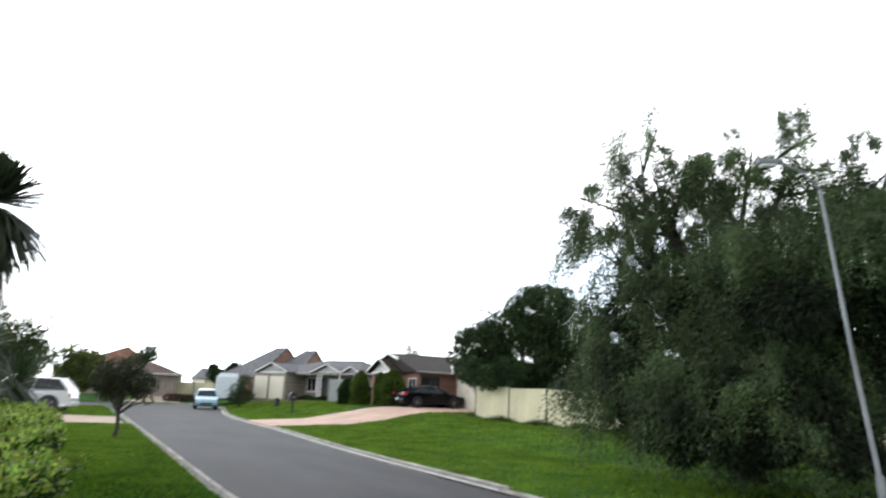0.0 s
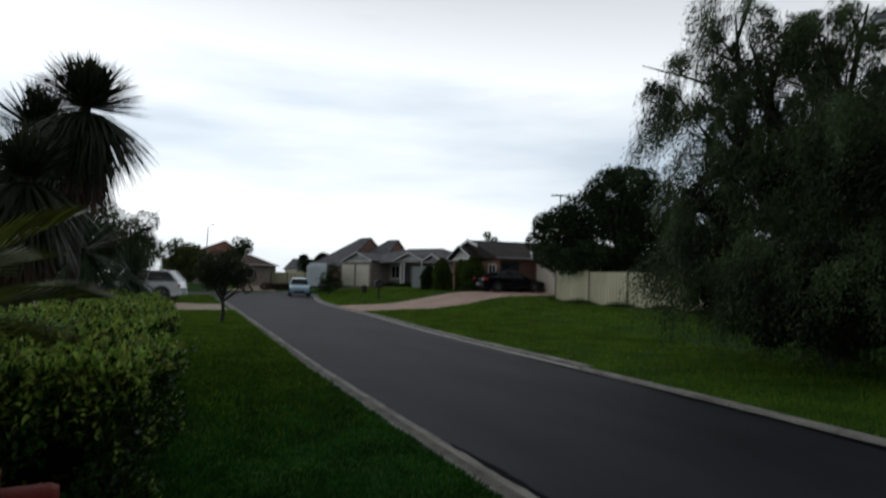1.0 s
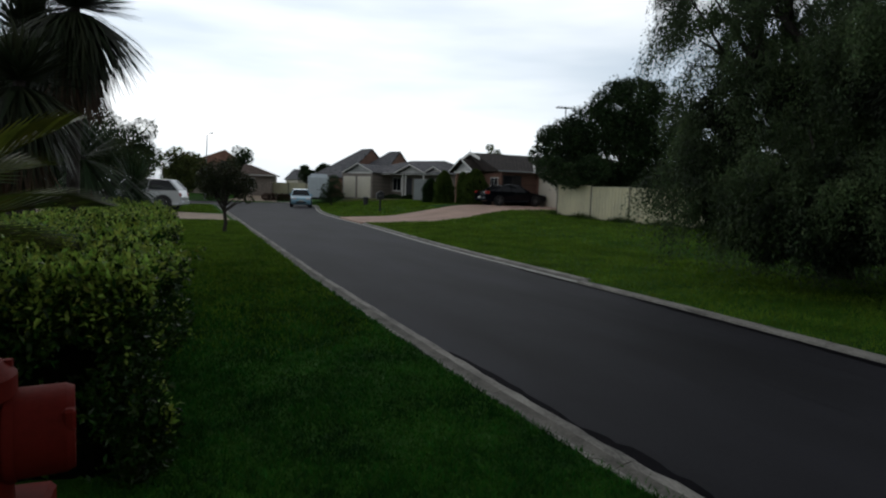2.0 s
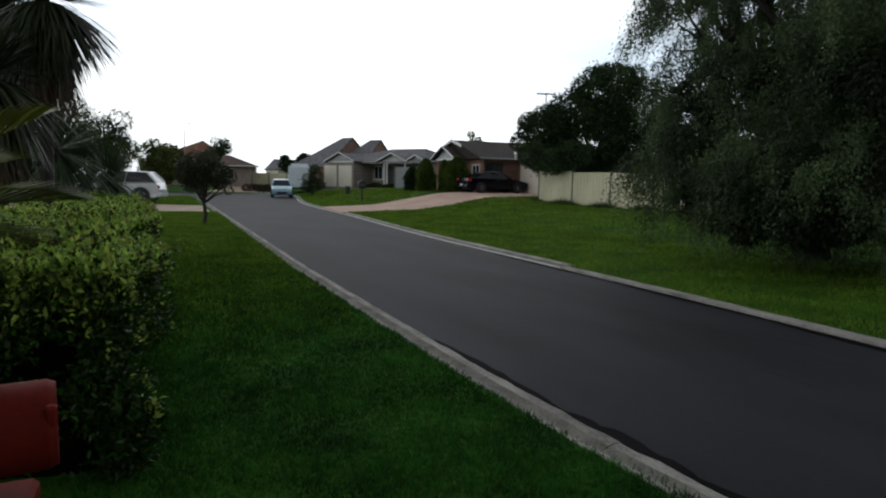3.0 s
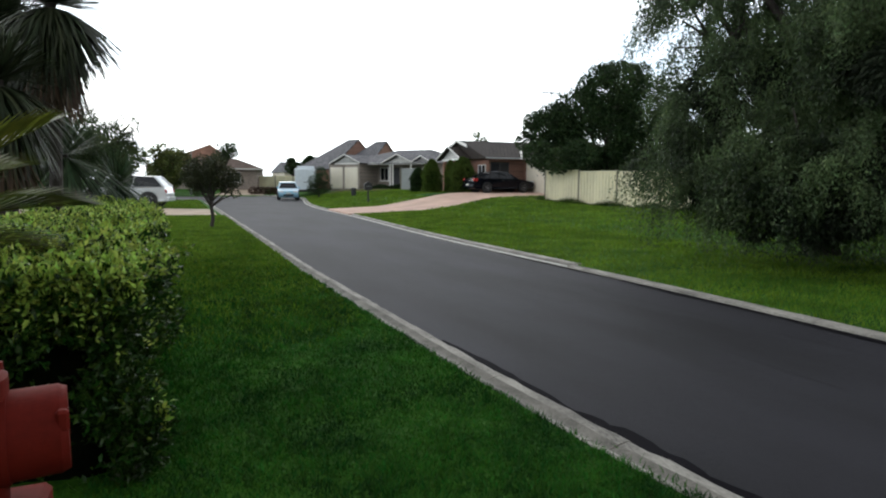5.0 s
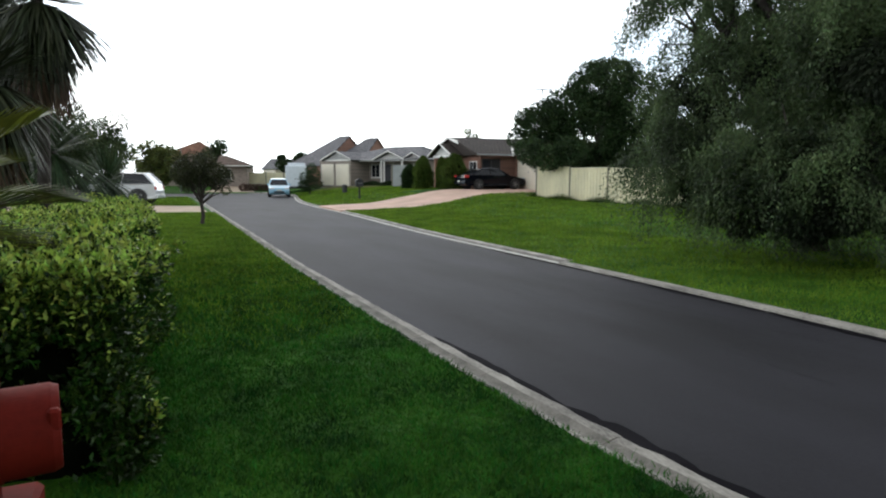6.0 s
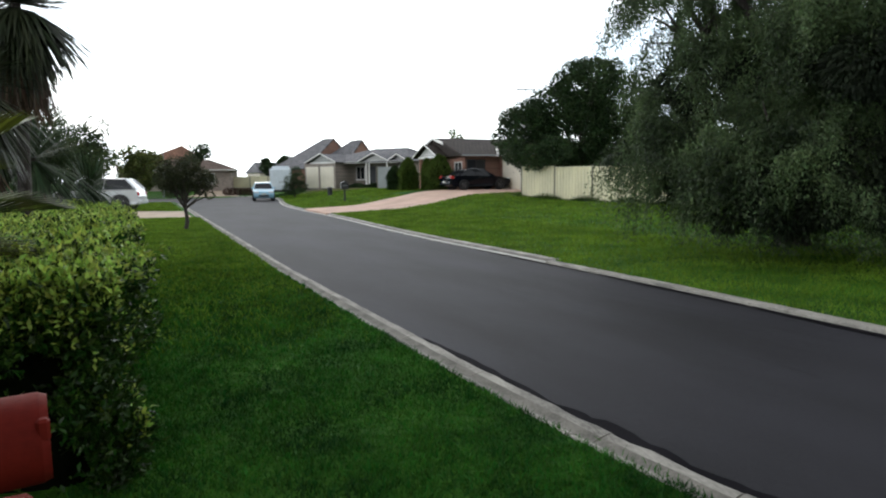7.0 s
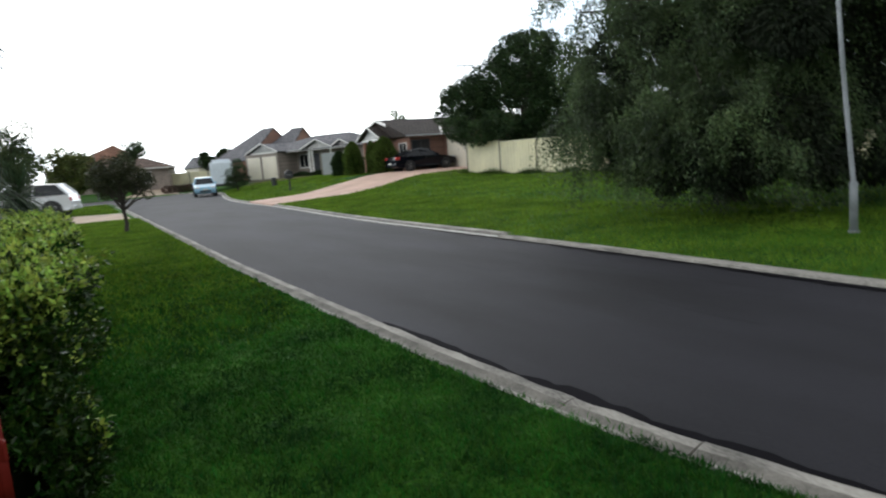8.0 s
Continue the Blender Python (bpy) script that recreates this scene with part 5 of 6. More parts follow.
def make_van():
    van = thing("delivery_van", pose(12.0, 62.0, 0.22, 0, 0, 78), "pale white box van parked behind the hatchback", "van", "parked cars")
    part("box_body", box_bm((-2.6, -1.0, 0.45), (1.2, 1.0, 2.55), 0.12, seg=2), M_VAN, van)
    part("cab", prism_bm([(1.2, 0.45), (2.6, 0.45), (2.65, 1.05), (2.2, 1.25), (1.75, 2.05), (1.2, 2.1)], -0.92, 0.92, "y"), M_VAN, van)
    part("windscreen", prism_bm([(2.22, 1.28), (1.80, 2.0), (1.83, 2.02), (2.26, 1.29)], -0.8, 0.8, "y"), M_CARGLASS, van)
    part("roof_rack", box_bm((-1.4, -0.8, 2.55), (0.6, 0.8, 2.80), 0.04), M_VAN, van, "white roof unit")
    for s in (-1, 1):
        for x in (-1.6, 1.75):
            wheel_parts(van, x, s * 0.88, 0.36, 0.22)
        part("headlight", box_bm((2.5, s * 0.68 - 0.16, 0.75), (2.66, s * 0.68 + 0.16, 0.95), 0.03), M_LENS, van)
        part("side_mirror", box_bm((2.0, s * 1.0 - 0.1, 1.3), (2.1, s * 1.0 + 0.1, 1.6), 0.03), M_PLASTIC, van)
    part("front_bumper", box_bm((2.5, -0.9, 0.35), (2.72, 0.9, 0.6), 0.05), M_PLASTIC, van)
    part("rear_bumper", box_bm((-2.74, -0.92, 0.36), (-2.55, 0.92, 0.56), 0.04), M_PLASTIC, van)
    for s in (-1, 1):
        door = part("rear_door", box_bm((-2.625, min(s * 0.02, s * 0.86), 0.62), (-2.59, max(s * 0.02, s * 0.86), 2.4), 0.012), M_VAN, van)
        part("door_handle", box_bm((-2.64, s * 0.10 - 0.03, 1.2), (-2.622, s * 0.10 + 0.03, 1.34), 0.004), M_PLASTIC, door)
        part("tail_light", box_bm((-2.63, s * 0.92 - 0.05, 0.75), (-2.56, s * 0.92 + 0.05, 1.15), 0.015), M_REDLENS, van, "red tail light")


make_van()


# ---------------------------------------------------------------- poles, boxes, aerials
def make_lamp(name, at, h, arm, lean, label, k=1.0):
    z = float(ground_z(*at))
    lamp = thing(name, pose(at[0], at[1], z), label, "street lamp", "street lamps")
    lx, ly = lean
    top = Vector((lx, ly, h))
    v, f = tube([Vector((0, 0, -0.1)), Vector((lx * 0.05, ly * 0.05, 0.7)), Vector((lx * 0.06, ly * 0.06, 0.72)), top * 0.5, top], [0.085 * k, 0.08 * k, 0.05 * k, 0.045 * k, 0.036 * k], 12)
    part("pole", data_from("pole", v, f, M_STEEL, True), None, lamp)
    end = top + Vector(arm)
    v, f = tube([top, top.lerp(end, 0.4) + Vector((0, 0, 0.10)), end], [0.036 * k, 0.03 * k, 0.026 * k], 8)
    part("arm", data_from("arm", v, f, M_STEEL, True), None, lamp)
    d = Vector((arm[0], arm[1], 0)).normalized()
    m = Matrix.Translation(end) @ Matrix.Rotation(math.atan2(d.y, d.x), 4, "Z")
    head = part("lamp_head", box_bm((-0.05, -0.06, -0.035), (0.32, 0.06, 0.04), 0.03, None, m, 2), M_STEEL, lamp)
    part("diffuser", box_bm((0.04, -0.045, -0.075), (0.28, 0.045, -0.03), 0.015, None, m), M_LENS, head, "clear lens")
    part("base_plate", cyl_bm((0, 0, -0.02), (0, 0, 0.03), 0.11 * k, None, 12), M_STEEL, lamp)


make_lamp("street_lamp", (9.26, 4.62), 4.65, (-0.45, 0.30, 0.42), (-0.29, 0.22), "slim grey steel street lamp on the grass verge", 0.66)
make_lamp("street_lamp", (1.6, 68.6), 6.5, (0.35, -0.4, 0.25), (0.2, 0), "slim far street lamp across the turning", 1.1)


def make_letterbox():
    box = thing("letterbox", on_ground(11.68, 39.5, -10) @ Matrix.Scale(1.12, 4), "dark letterbox on a post at the lawn edge", "letterbox")
    part("post", box_bm((-0.05, -0.05, -0.2), (0.05, 0.05, 0.72), 0.01), M_PLASTIC, box)
    part("box", box_bm((-0.22, -0.2, 0.72), (0.22, 0.2, 1.05), 0.03), M_PLASTIC, box)
    part("roof", prism_bm([(-0.26, 1.05), (0.26, 1.05), (0, 1.22)], -0.24, 0.24, "y"), M_PLASTIC, box)
    part("slot", box_bm((-0.14, -0.212, 0.92), (0.14, -0.202, 0.95)), M_STEEL, box)


make_letterbox()


def make_bin():
    b = thing("garden_post", on_ground(13.25, 48.9, 0) @ Matrix.Scale(1.15, 4), "short dark bollard on the lawn", "bollard")
    part("body", cyl_bm((0, 0, -0.05), (0, 0, 0.5), 0.17, 0.19, 12), M_DARK, b)
    part("lid", cyl_bm((0, 0, 0.5), (0, 0, 0.56), 0.21, 0.15, 12), M_DARK, b)


make_bin()


def make_aerial():
    at = (29.3, 45.2)
    a = thing("tv_aerial", pose(at[0], at[1], 4.0), "thin rooftop television aerial on a mast", "aerial")
    part("mast", cyl_bm((0, 0, -1.2), (0, 0, 5.1), 0.055, 0.05, 8), M_DARK, a)
    m = Matrix.Translation((0, 0, 5.0)) @ Matrix.Rotation(radians(-15), 4, "Z")
    part("boom", box_bm((-0.8, -0.035, -0.035), (0.8, 0.035, 0.035), 0, None, m), M_DARK, a)
    for k in range(6):
        x = -0.72 + 0.28 * k
        part("element", box_bm((x - 0.03, -0.5 + 0.03 * k, 0.035), (x + 0.03, 0.5 - 0.03 * k, 0.09), 0, None, m), M_DARK, a)


make_aerial()


def make_far_fence():
    fence = thing("far_fence", Matrix(), "pale steel fence behind the end of the street", "fence")
    pts = [Vector((9.6, 80.5)), Vector((11.6, 79.5)), Vector((13.6, 78.5)), Vector((15.6, 77.5)), Vector((17.6, 76.5))]
    for a, b in zip(pts, pts[1:]):
        d = b - a
        m = Matrix.Translation((a.x, a.y, 0.45)) @ Matrix.Rotation(math.atan2(d.y, d.x), 4, "Z")
        part("panel", box_bm((0.05, -0.02, 0), (d.length - 0.05, 0.02, 1.75)), M_FENCE, fence).matrix_basis = m
        part("post", box_bm((-0.05, -0.05, -0.2), (0.048, 0.05, 1.85)), M_FPOST, fence).matrix_basis = m


make_far_fence()


# ---------------------------------------------------------------- hedge, strap-leaved plants, palm
def make_hedge():
    nr = np.random.default_rng(77)
    x0, x1, y0, y1, h = -1.75, -0.19, 3.35, 12.6, 1.02
    hedge = thing("hedge", pose(0, 0, 0.1), "clipped bright yellow-green leafy hedge beside the lawn", "hedge")
    # solid block coloured near black, in place of the shade among the twigs
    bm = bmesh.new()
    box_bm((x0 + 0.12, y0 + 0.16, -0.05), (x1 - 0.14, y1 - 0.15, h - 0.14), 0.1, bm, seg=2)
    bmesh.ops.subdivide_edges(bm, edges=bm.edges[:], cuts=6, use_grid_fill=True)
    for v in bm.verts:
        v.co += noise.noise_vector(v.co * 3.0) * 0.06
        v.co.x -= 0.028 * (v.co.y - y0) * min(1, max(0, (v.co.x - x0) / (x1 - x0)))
    part("shade_core", bm, M_CORE, hedge, "solid core coloured near black as hedge shade")
    # sprigs over the top, the street side and the near end
    def surf(n, kind):
        u, w = nr.random(n), nr.random(n)
        if kind == "top":
            yy = y0 + (y1 - y0) * u ** 1.5
            p = np.stack([x0 + (x1 - x0) * w, yy, np.full(n, h)], 1)
            d = np.tile([0, 0, 1.0], (n, 1))
        elif kind == "side":
            yy = y0 + (y1 - y0) * u ** 1.5
            p = np.stack([np.full(n, x1), yy, 0.02 + (h - 0.02) * w], 1)
            d = np.tile([1.0, 0, 0.15], (n, 1))
        else:
            p = np.stack([x0 + (x1 - x0) * u, np.full(n, y0), 0.02 + (h - 0.02) * w], 1)
            d = np.tile([0, -1.0, 0.15], (n, 1))
        return p, d
    ps, ds = zip(*(surf(n, k) for n, k in ((8500, "top"), (5200, "side"), (2600, "end"))))
    p, d = np.concatenate(ps), np.concatenate(ds)
    wob = 0.10 * np.sin(p[:, 1] * 2.3 + p[:, 2] * 4) + 0.07 * np.sin(p[:, 0] * 5 + p[:, 1] * 5.1) + 0.05 * np.sin(p[:, 2] * 9 + p[:, 0] * 7)
    wob = np.where(d[:, 2] > 0.9, wob * 0.45, wob)
    p = p + d * (wob - 0.06 + 0.10 * nr.normal(size=len(p)).clip(-1.2, 1.6) * 0.7)[:, None]
    # few leaves on the lower near end, so the near-black core shows as shade
    low = (p[:, 1] < y0 + 0.35) & (p[:, 2] < 0.60 + 0.12 * np.sin(p[:, 0] * 9)) & (p[:, 0] < x1 - 0.20 + 0.08 * np.sin(p[:, 2] * 11))
    keep = ~low | (nr.random(len(p)) < 0.05)
    p, d = p[keep], d[keep]
    p[:, 0] -= 0.028 * (p[:, 1] - y0) * np.clip((p[:, 0] - x0) / (x1 - x0), 0, 1)
    n = len(p)
    pos, along, size = [], [], []
    for k in range(7):
        w = d * 0.55 + nr.normal(size=(n, 3)) * 0.62 + np.array([0, 0, 0.25])
        pos.append(p + nr.normal(size=(n, 3)) * 0.022)
        along.append(w)
        size.append(0.028 + 0.036 * nr.random(n))
    part("leaves", leaves_mesh("leaves", np.concatenate(pos), np.concatenate(along), np.concatenate(size), 0.42, M_HEDGE, nr, six=True), None, hedge)
    # pale new shoots stand out of the top and its edges
    rank = np.clip((p[:, 2] - (h - 0.40)) / 0.34, 0, 1) ** 1.5
    # some side sprigs get the pale shoot colour too, for leaves lit along that edge
    rank = np.maximum(rank, np.where((d[:, 0] > 0.5) & (nr.random(n) < 0.5), 0.22, 0.0))
    top = p[nr.random(n) < rank]
    pos, along, size = [], [], []
    for k in range(7):
        pos.append(top + np.array([0.01, -0.015, 0.010 * k + 0.012]) + nr.normal(size=top.shape) * 0.012)
        along.append(nr.normal(size=top.shape) * 0.75 + np.array([0.1, -0.15, 0.55]))
        size.append(0.024 + 0.032 * nr.random(len(top)))
    part("young_leaves", leaves_mesh("young_leaves", np.concatenate(pos), np.concatenate(along), np.concatenate(size), 0.45, M_SHOOT, nr, six=True), None, hedge, "pale yellow-green new shoots and lit side leaves")


make_hedge()


def strap_head(nr, centre, n, length, width, up_min, up_max, sag):
    """A rosette of arching strap leaves: five-segment strips."""
    a = nr.random(n) * 2 * math.pi
    el = np.radians(up_min + (up_max - up_min) * nr.random(n))
    L = length * (0.75 + 0.35 * nr.random(n))
    hdir = np.stack([np.cos(a), np.sin(a), np.zeros(n)], 1)
    side = np.stack([-np.sin(a), np.cos(a), np.zeros(n)], 1)
    curl = nr.normal(size=n) * 0.16
    segs = 5
    c = np.asarray(centre)[None, :] + hdir * 0.05
    rows = []
    for k in range(segs + 1):
        s = k / segs
        w = width * (0.6 + 1.0 * s) * (1 - s ** 2.5) + 0.002
        lie = np.cos(el) * L * s
        rise = np.sin(el) * L * s - sag * L * s ** 2.4
        q = c + hdir * lie[:, None] + np.stack([np.zeros(n), np.zeros(n), rise], 1)
        q = q + side * (curl * L * s ** 2)[:, None]
        rows += [q - side * w * 0.5, q + side * w * 0.5]
    v = np.stack(rows, 1).reshape(-1, 3)
    m = 2 * (segs + 1)
    base = np.arange(n)[:, None] * m
    f = []
    for k in range(segs):
        f.append(base + np.array([[2 * k, 2 * k + 1, 2 * k + 3]]))
        f.append(base + np.array([[2 * k, 2 * k + 3, 2 * k + 2]]))
    return v, np.concatenate(f, 0)


def make_cabbage_tree(at, heads, label, seed, trunk_r=0.075, green=None):
    """heads: (x, y, z, leaf length, leaves) in metres from the foot."""
    nr, rng = np.random.default_rng(seed), random.Random(seed)
    tree = thing("cabbage_tree", pose(at[0], at[1], 0.1), label, "cabbage tree", "cabbage trees")
    tubes = []
    for hx, hy, hz, L, n in heads:
        pts = [Vector((0, 0, -0.1)), Vector((hx * 0.25, hy * 0.25, hz * 0.35)), Vector((hx * 0.8, hy * 0.8, hz * 0.7)), Vector((hx, hy, hz))]
        tubes.append(tube(pts, [trunk_r * 1.2, trunk_r, trunk_r * 0.9, trunk_r * 0.7], 9))
    v, f = joined(tubes)
    part("trunk", data_from("trunk", v, f, M_BARKDARK, True), None, tree)
    for hx, hy, hz, L, n in heads:
        v1, f1 = strap_head(nr, (hx, hy, hz), n, L * 0.80, 0.026, 0, 89, 0.10)
        part("leaf_head", raw_tris("leaf_head", v1, f1, green or M_STRAP), None, tree, "spiky green leaf head")
        v2, f2 = strap_head(nr, (hx, hy, hz - 0.06), int(n * 1.4), L * 0.95, 0.027, -82, -8, 0.40)
        part("leaf_skirt", raw_tris("leaf_skirt", v2, f2, green or M_STRAP), None, tree)
        v3, f3 = strap_head(nr, (hx, hy, hz - 0.18), int(n * 0.9), L * 1.2, 0.028, -88, -74, 0.1)
        part("dead_leaves", raw_tris("dead_leaves", v3, f3, M_DRYSTRAP), None, tree, "hanging dry brown leaves")


make_cabbage_tree((-1.26, 8.25), [(0.08, 0.10, 3.46, 0.83, 560)], "tall cabbage tree, spiky head and drooping skirt behind the hedge", 61, 0.07)
make_cabbage_tree((-1.75, 8.6), [(-0.05, 0.5, 3.25, 0.85, 360)], "tall cabbage tree with a spiky head behind the hedge", 62)
make_cabbage_tree((-1.62, 7.2), [(0.1, 0.1, 2.45, 0.75, 320)], "lower cabbage tree with drooping leaves behind the hedge", 63)
make_cabbage_tree((-1.78, 13.0), [(0.0, 0.0, 1.95, 1.45, 230)], "young cabbage tree with grey-green strap leaves past the hedge", 64, 0.075, M_STRAPPALE)
make_cabbage_tree((-0.98, 13.6), [(0.0, 0.0, 1.45, 0.95, 120)], "small cabbage tree with grey-green strap leaves past the hedge", 65, 0.06, M_STRAPPALE)
make_tree("garden_tree", (-1.9, 16.6), "bushy dark garden tree beyond the hedge", 66, 0.09, 1.0,
          [(0.1, 0, 2.4, 0.75), (-0.5, 0, 2.2, 0.8), (0.6, -0.2, 2.3, 0.55), (-0.2, 0.2, 2.9, 0.5), (0.9, -0.3, 2.1, 0.4), (-0.9, 0, 1.7, 0.8), (0.2, 0, 1.5, 0.8), (0.95, -0.3, 2.75, 0.28), (-1.4, 0, 2.4, 0.8)],
          34000, 0.065, 0.32, M_GARDEN, M_BARKDARK)
make_tree("garden_bush", (-3.6, 13.5), "tall dark shrub filling the garden behind the hedge", 67, 0.09, 0.8,
          [(0, 0, 1.2, 0.9), (0.6, 0, 1.9, 0.8), (-0.8, 0, 1.8, 1.0), (0.2, 0, 2.7, 0.8), (-1.0, 0, 2.9, 0.9), (-2.0, 0, 2.2, 1.1), (-1.6, 0, 1.0, 1.0)], 40000, 0.10, 0.35, M_GARDEN, M_BARKDARK, "shrub")


def make_palm():
    """A young feather palm: arching ribs with folded leaflets."""
    nr = np.random.default_rng(91)
    foot = Vector((-1.55, 4.1, 0.1))
    palm = thing("palm", pose(*foot), "young palm with arching green fronds growing through the hedge", "palm")
    part("trunk", cyl_bm((0, 0, -0.05), (0, 0, 1.10), 0.10, 0.06, 10), M_BARK, palm)
    fronds = [((0.88, -0.1, 0.95), 0.25), ((0.98, 0.05, 0.60), 0.32), ((0.80, -0.2, 0.30), 0.42), ((0.92, 0.12, 0.34), 0.38), ((0.7, 0.3, 0.22), 0.42), ((0.6, -0.5, 0.85), 0.45), ((0.6, 0.7, 0.9), 0.4), ((-0.6, 0.8, 1.0), 0.4), ((-0.7, -0.7, 0.9), 0.4), ((0.15, 0.9, 1.2), 0.4)]
    for (dx, dy, dz), sag in fronds:
        start = Vector((0, 0, 1.07))
        n = 18
        pts = []
        for k in range(n + 1):
            s = k / n
            pts.append(start + Vector((dx, dy, dz)) * s - Vector((0, 0, sag * s * s)))
        v, f = tube(pts[::2], [0.014 * (1 - 0.8 * k / (len(pts[::2]) - 1)) for k in range(len(pts[::2]))], 5)
        rib = part("frond", data_from("frond", v, f, M_FROND, True), None, palm)
        vs, fs = [], []
        for k in range(3, n + 1):
            t = (pts[k] - pts[k - 1]).normalized()
            side = t.cross(Vector((0, 0, 1))).normalized()
            up = side.cross(t)
            s = k / n
            Lf = 0.50 * math.sin(math.pi * min(1, 0.25 + 0.66 * s)) + 0.08
            for sg in (-1, 1):
                dirv = (side * sg * 0.38 + t * 1.0 + up * 0.16).normalized()
                q0, q1, q2 = pts[k], pts[k] + dirv * Lf * 0.5, pts[k] + dirv * Lf - Vector((0, 0, 0.10 * Lf))
                wd = t.cross(dirv).cross(dirv).normalized() * 0.016
                o = len(vs)
                vs += [q0 - wd * 0.5, q0 + wd * 0.5, q1 + wd, q1 - wd, q2]
                fs += [(o, o + 1, o + 2), (o, o + 2, o + 3), (o + 3, o + 2, o + 4)]
        part("leaflet_fan", raw_tris("leaflets", np.array([tuple(q) for q in vs]), np.array(fs), M_FROND), None, rib)


make_palm()


# ---------------------------------------------------------------- red painted letterbox pillar by the hedge
def make_red_pillar():
    p = thing("hydrant", pose(-0.443, 1.46, 0.085), "red painted metal hydrant-shaped letterbox standing before the hedge", "letterbox")
    v, f = tube([Vector((0, 0, -0.05)), Vector((0, 0, 0.35)), Vector((0, 0, 0.9)), Vector((0, 0, 1.1))], [0.112, 0.110, 0.110, 0.108], 64)
    part("body", data_from("body", v, f, M_RED, False), None, p)
    cap = part("cap", cyl_bm((0, 0, 1.08), (0, 0, 1.12), 0.120, 0.120, 64), M_RED, p)
    part("cap_top", cyl_bm((0, 0, 1.12), (0, 0, 1.15), 0.120, 0.09, 64), M_RED, cap)
    way = Vector((math.cos(radians(8)), math.sin(radians(8)), 0))
    at = lambda d, up=1.0: Vector((0, 0, up)) + way * d
    outlet = part("outlet", cyl_bm(at(0.05, 0.992), at(0.206, 0.992), 0.093, 0.093, 72), M_RED, p)
    part("outlet_rim", cyl_bm(at(0.205, 0.992), at(0.220, 0.992), 0.092, 0.086, 72), M_RED, outlet)
    part("collar", cyl_bm(at(0.098, 0.992), at(0.116, 0.992), 0.098, 0.098, 72), M_RED, outlet)
    lug = Matrix.Translation(at(0.208, 1.035)) @ Matrix.Rotation(radians(8), 4, "Z")
    part("lug", box_bm((-0.010, -0.088, -0.026), (0.014, -0.062, 0.020), 0.006, None, lug), M_RED, outlet)
    part("flange", box_bm((-0.13, -0.13, 0.74), (0.165, 0.13, 0.838), 0.012), M_RED, p)
    for k in range(6):
        t = 2 * math.pi * k / 6 + 0.3
        part("bolt", cyl_bm((0.103 * math.cos(t), 0.103 * math.sin(t), 1.12), (0.103 * math.cos(t), 0.103 * math.sin(t), 1.145), 0.011, None, 6), M_RED, p)


make_red_pillar()


# ---------------------------------------------------------------- grass blades
def on_drive(x, y):
    ring = [r[:2] for r in DRIVE_ROWS] + [r[2:] for r in reversed(DRIVE_ROWS)]
    inside = np.zeros(len(x), dtype=bool)
    for (ax, ay), (bx, by) in zip(ring, ring[1:] + ring[:1]):
        if ay != by:
            inside ^= ((ay > y) != (by > y)) & (x < (bx - ax) * (y - ay) / (by - ay) + ax)
    return inside


def tufts(x, y, size, seed):
    """Smooth random heights over the ground, 0 to 1, in clumps of that size."""
    u, w = np.asarray(x) / size, np.asarray(y) / size
    iu, iw = np.floor(u).astype(int), np.floor(w).astype(int)
    a, b = u - iu, w - iw
    a, b = a * a * (3 - 2 * a), b * b * (3 - 2 * b)
    grid = np.random.default_rng(seed).random((211, 223))
    g = lambda i, j: grid[np.mod(i, 211), np.mod(j, 223)]
    return (g(iu, iw) * (1 - a) + g(iu + 1, iw) * a) * (1 - b) + (g(iu, iw + 1) * (1 - a) + g(iu + 1, iw + 1) * a) * b


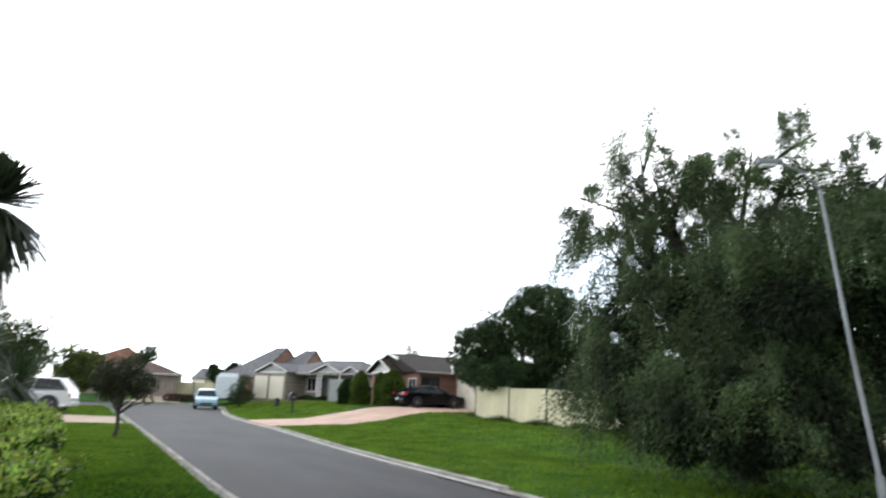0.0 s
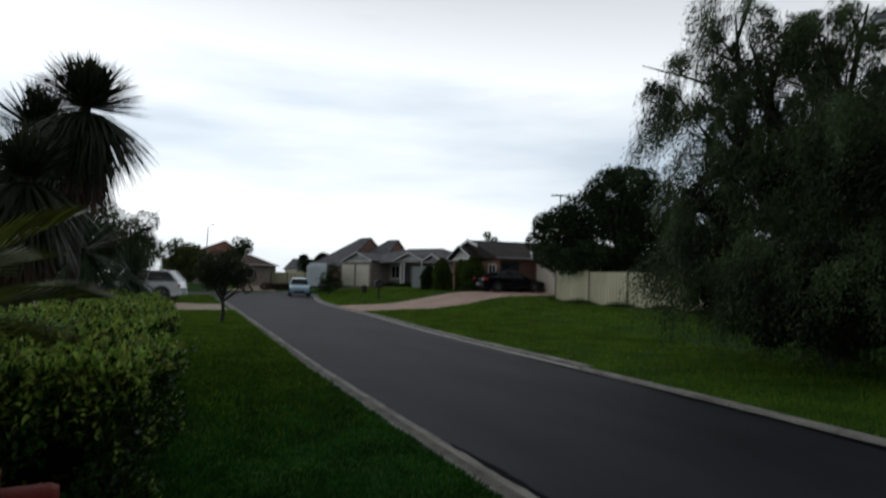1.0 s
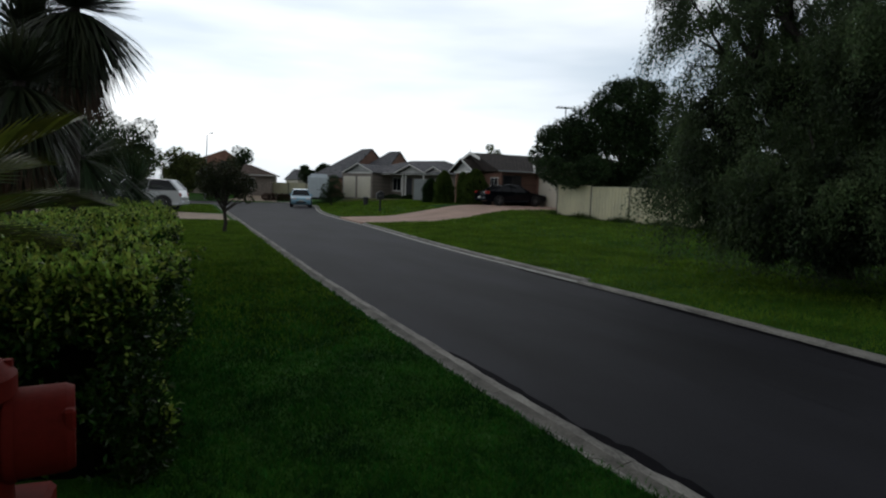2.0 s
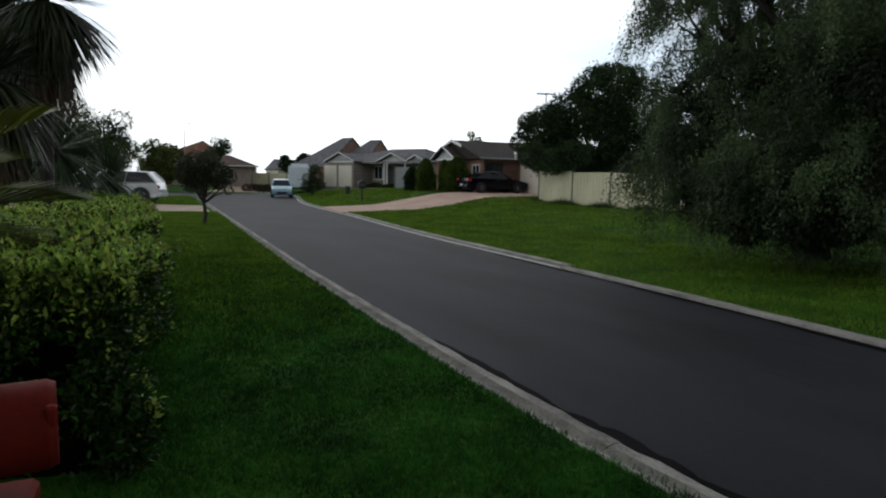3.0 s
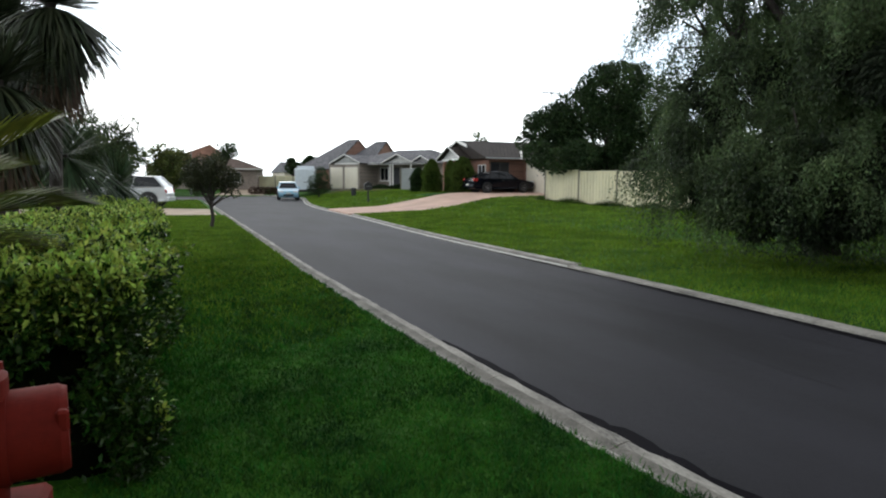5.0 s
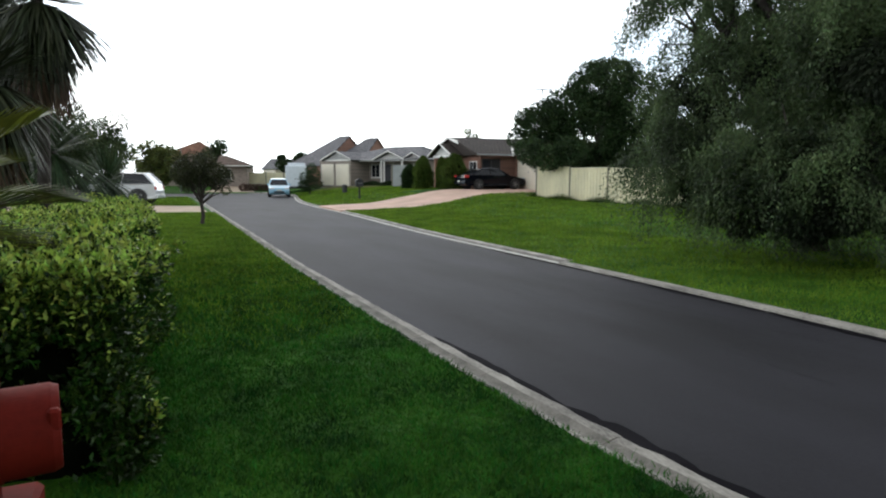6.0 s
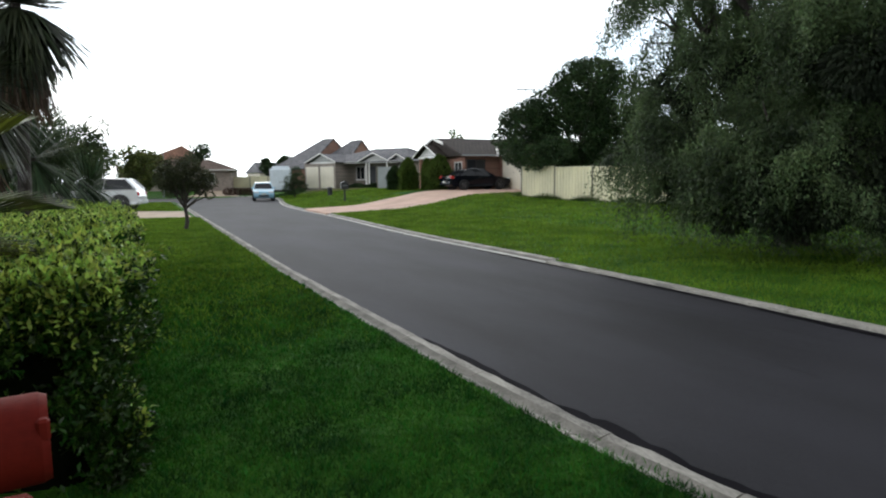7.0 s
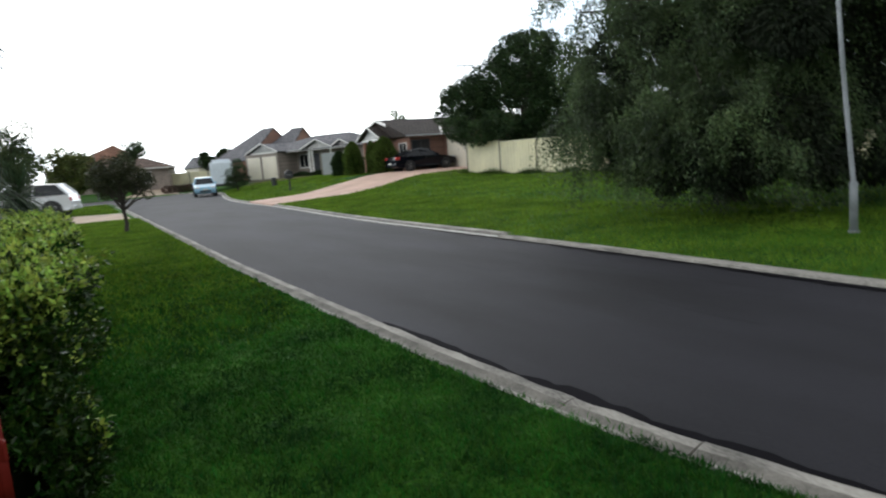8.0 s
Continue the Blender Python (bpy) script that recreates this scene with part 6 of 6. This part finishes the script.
def make_grass(side_of, material, label):
    nr = np.random.default_rng(5)
    def patch(n, xr, yr, hgt, power):
        x = xr[0] + (xr[1] - xr[0]) * nr.random(n)
        y = yr[0] + (yr[1] - yr[0]) * nr.random(n) ** power
        return x, y, hgt * (0.5 + 0.9 * nr.random(n))
    # near lawn keeps dark blades; paler ones thicken with distance, painting in light falloff
    sets = [patch(270000, (-0.45, 2.6), (1.2, 27), 0.029, 2.35), patch(100000, (-3.6, 3.0), (-2.9, 1.9), 0.034, 1.0), patch(40000, (-9.0, 3.0), (-9, 3.3), 0.045, 0.7), patch(40000, (-7.0, -1.7), (2, 16), 0.06, 1.0)] if side_of < 0 else [patch(110000, (-0.3, 2.0), (5.4, 28), 0.045, 0.6), patch(84000, (6.7, 11.5), (2.5, 29.5), 0.045, 1.4), patch(60000, (9.5, 20.5), (2.5, 36), 0.07, 1.0), patch(20000, (7.2, 15), (33, 58), 0.06, 1.0), patch(22000, (-7.0, 1.62), (36, 51), 0.06, 1.0), patch(12000, (14, 19.3), (40.5, 52), 0.06, 1.0)]
    x, y, h = (np.concatenate(c) for c in zip(*sets))
    edge = np.array([left_edge(q) - 0.352 for q in y]) if side_of < 0 else np.array([right_edge(q) + right_wide(q) - 0.02 if p > 4 else -9.0 for p, q in zip(x, y)])
    ok = (x < edge) if side_of < 0 else (x > edge) & ~((x < 4) & (x > 1.9)) & ~on_drive(x, y)
    x, y, h = x[ok], y[ok], h[ok]
    # ragged edges where the thick turf thins out
    x = x + nr.normal(size=len(x)) * 0.6 * np.clip(-2.0 - x, 0, 1)
    y = y + nr.normal(size=len(y)) * 0.4 * np.clip(2.4 - y, 0, 1) * (x < left_edge(1.0) - 0.5)
    h = h * (0.45 + 0.75 * tufts(x, y, 0.075, 3) + 0.55 * tufts(x, y, 0.28, 4))
    n = len(x)
    z = ground_z(x, y) - 0.004
    a = nr.random(n) * 2 * math.pi
    lean = nr.normal(size=(n, 2)) * 0.5 * h[:, None]
    w = 0.0026 + 0.003 * nr.random(n) + 0.0009 * np.maximum(0, y - 3)
    b = np.stack([x, y, z], 1)
    side = np.stack([np.cos(a), np.sin(a), np.zeros(n)], 1) * w[:, None]
    tip = b + np.stack([lean[:, 0], lean[:, 1], h], 1)
    v = np.stack([b - side, b + side, tip], 1).reshape(-1, 3)
    f = np.arange(n * 3).reshape(-1, 3)
    ob = new("grass", raw_tris("grass", v, f, material))
    tagged(ob, label, "grass", kind="stuff")


def make_weeds():
    """Tall rough grass left along the foot of the fence."""
    nr = np.random.default_rng(8)
    n = 16000
    t = nr.random(n) ** 0.8
    line = np.array([(19.35, 30.6), (20.65, 22.6), (20.1, 14.0), (18.4, 6.0)])
    k = np.clip((t * 3).astype(int), 0, 2)
    q = line[k] + (line[k + 1] - line[k]) * (t * 3 - k)[:, None]
    x = q[:, 0] - 0.55 * nr.random(n) ** 1.5 - 0.06
    y = q[:, 1] + nr.normal(size=n) * 0.15
    h = (0.14 + 0.30 * nr.random(n)) * (0.6 + 0.4 * np.sin(y * 2.3))
    b0 = np.stack([x, y, ground_z(x, y) - 0.01], 1)
    a = nr.random(n) * 2 * math.pi
    side = np.stack([np.cos(a), np.sin(a), np.zeros(n)], 1) * 0.012
    tip = b0 + np.stack([nr.normal(size=n) * 0.4 * h, nr.normal(size=n) * 0.4 * h, h], 1)
    v = np.stack([b0 - side, b0 + side, tip], 1).reshape(-1, 3)
    ob = new("weeds", raw_tris("weeds", v, np.arange(n * 3).reshape(-1, 3), M_WEED))
    tagged(ob, "rough dark uncut grass along the fence foot", "weeds", kind="stuff")


make_weeds()
make_grass(-1, M_BLADE, "short mown deep green grass of the near lawn")
make_grass(1, M_BLADEDRY, "short yellow-green grass of the verges and lightened far lawn")
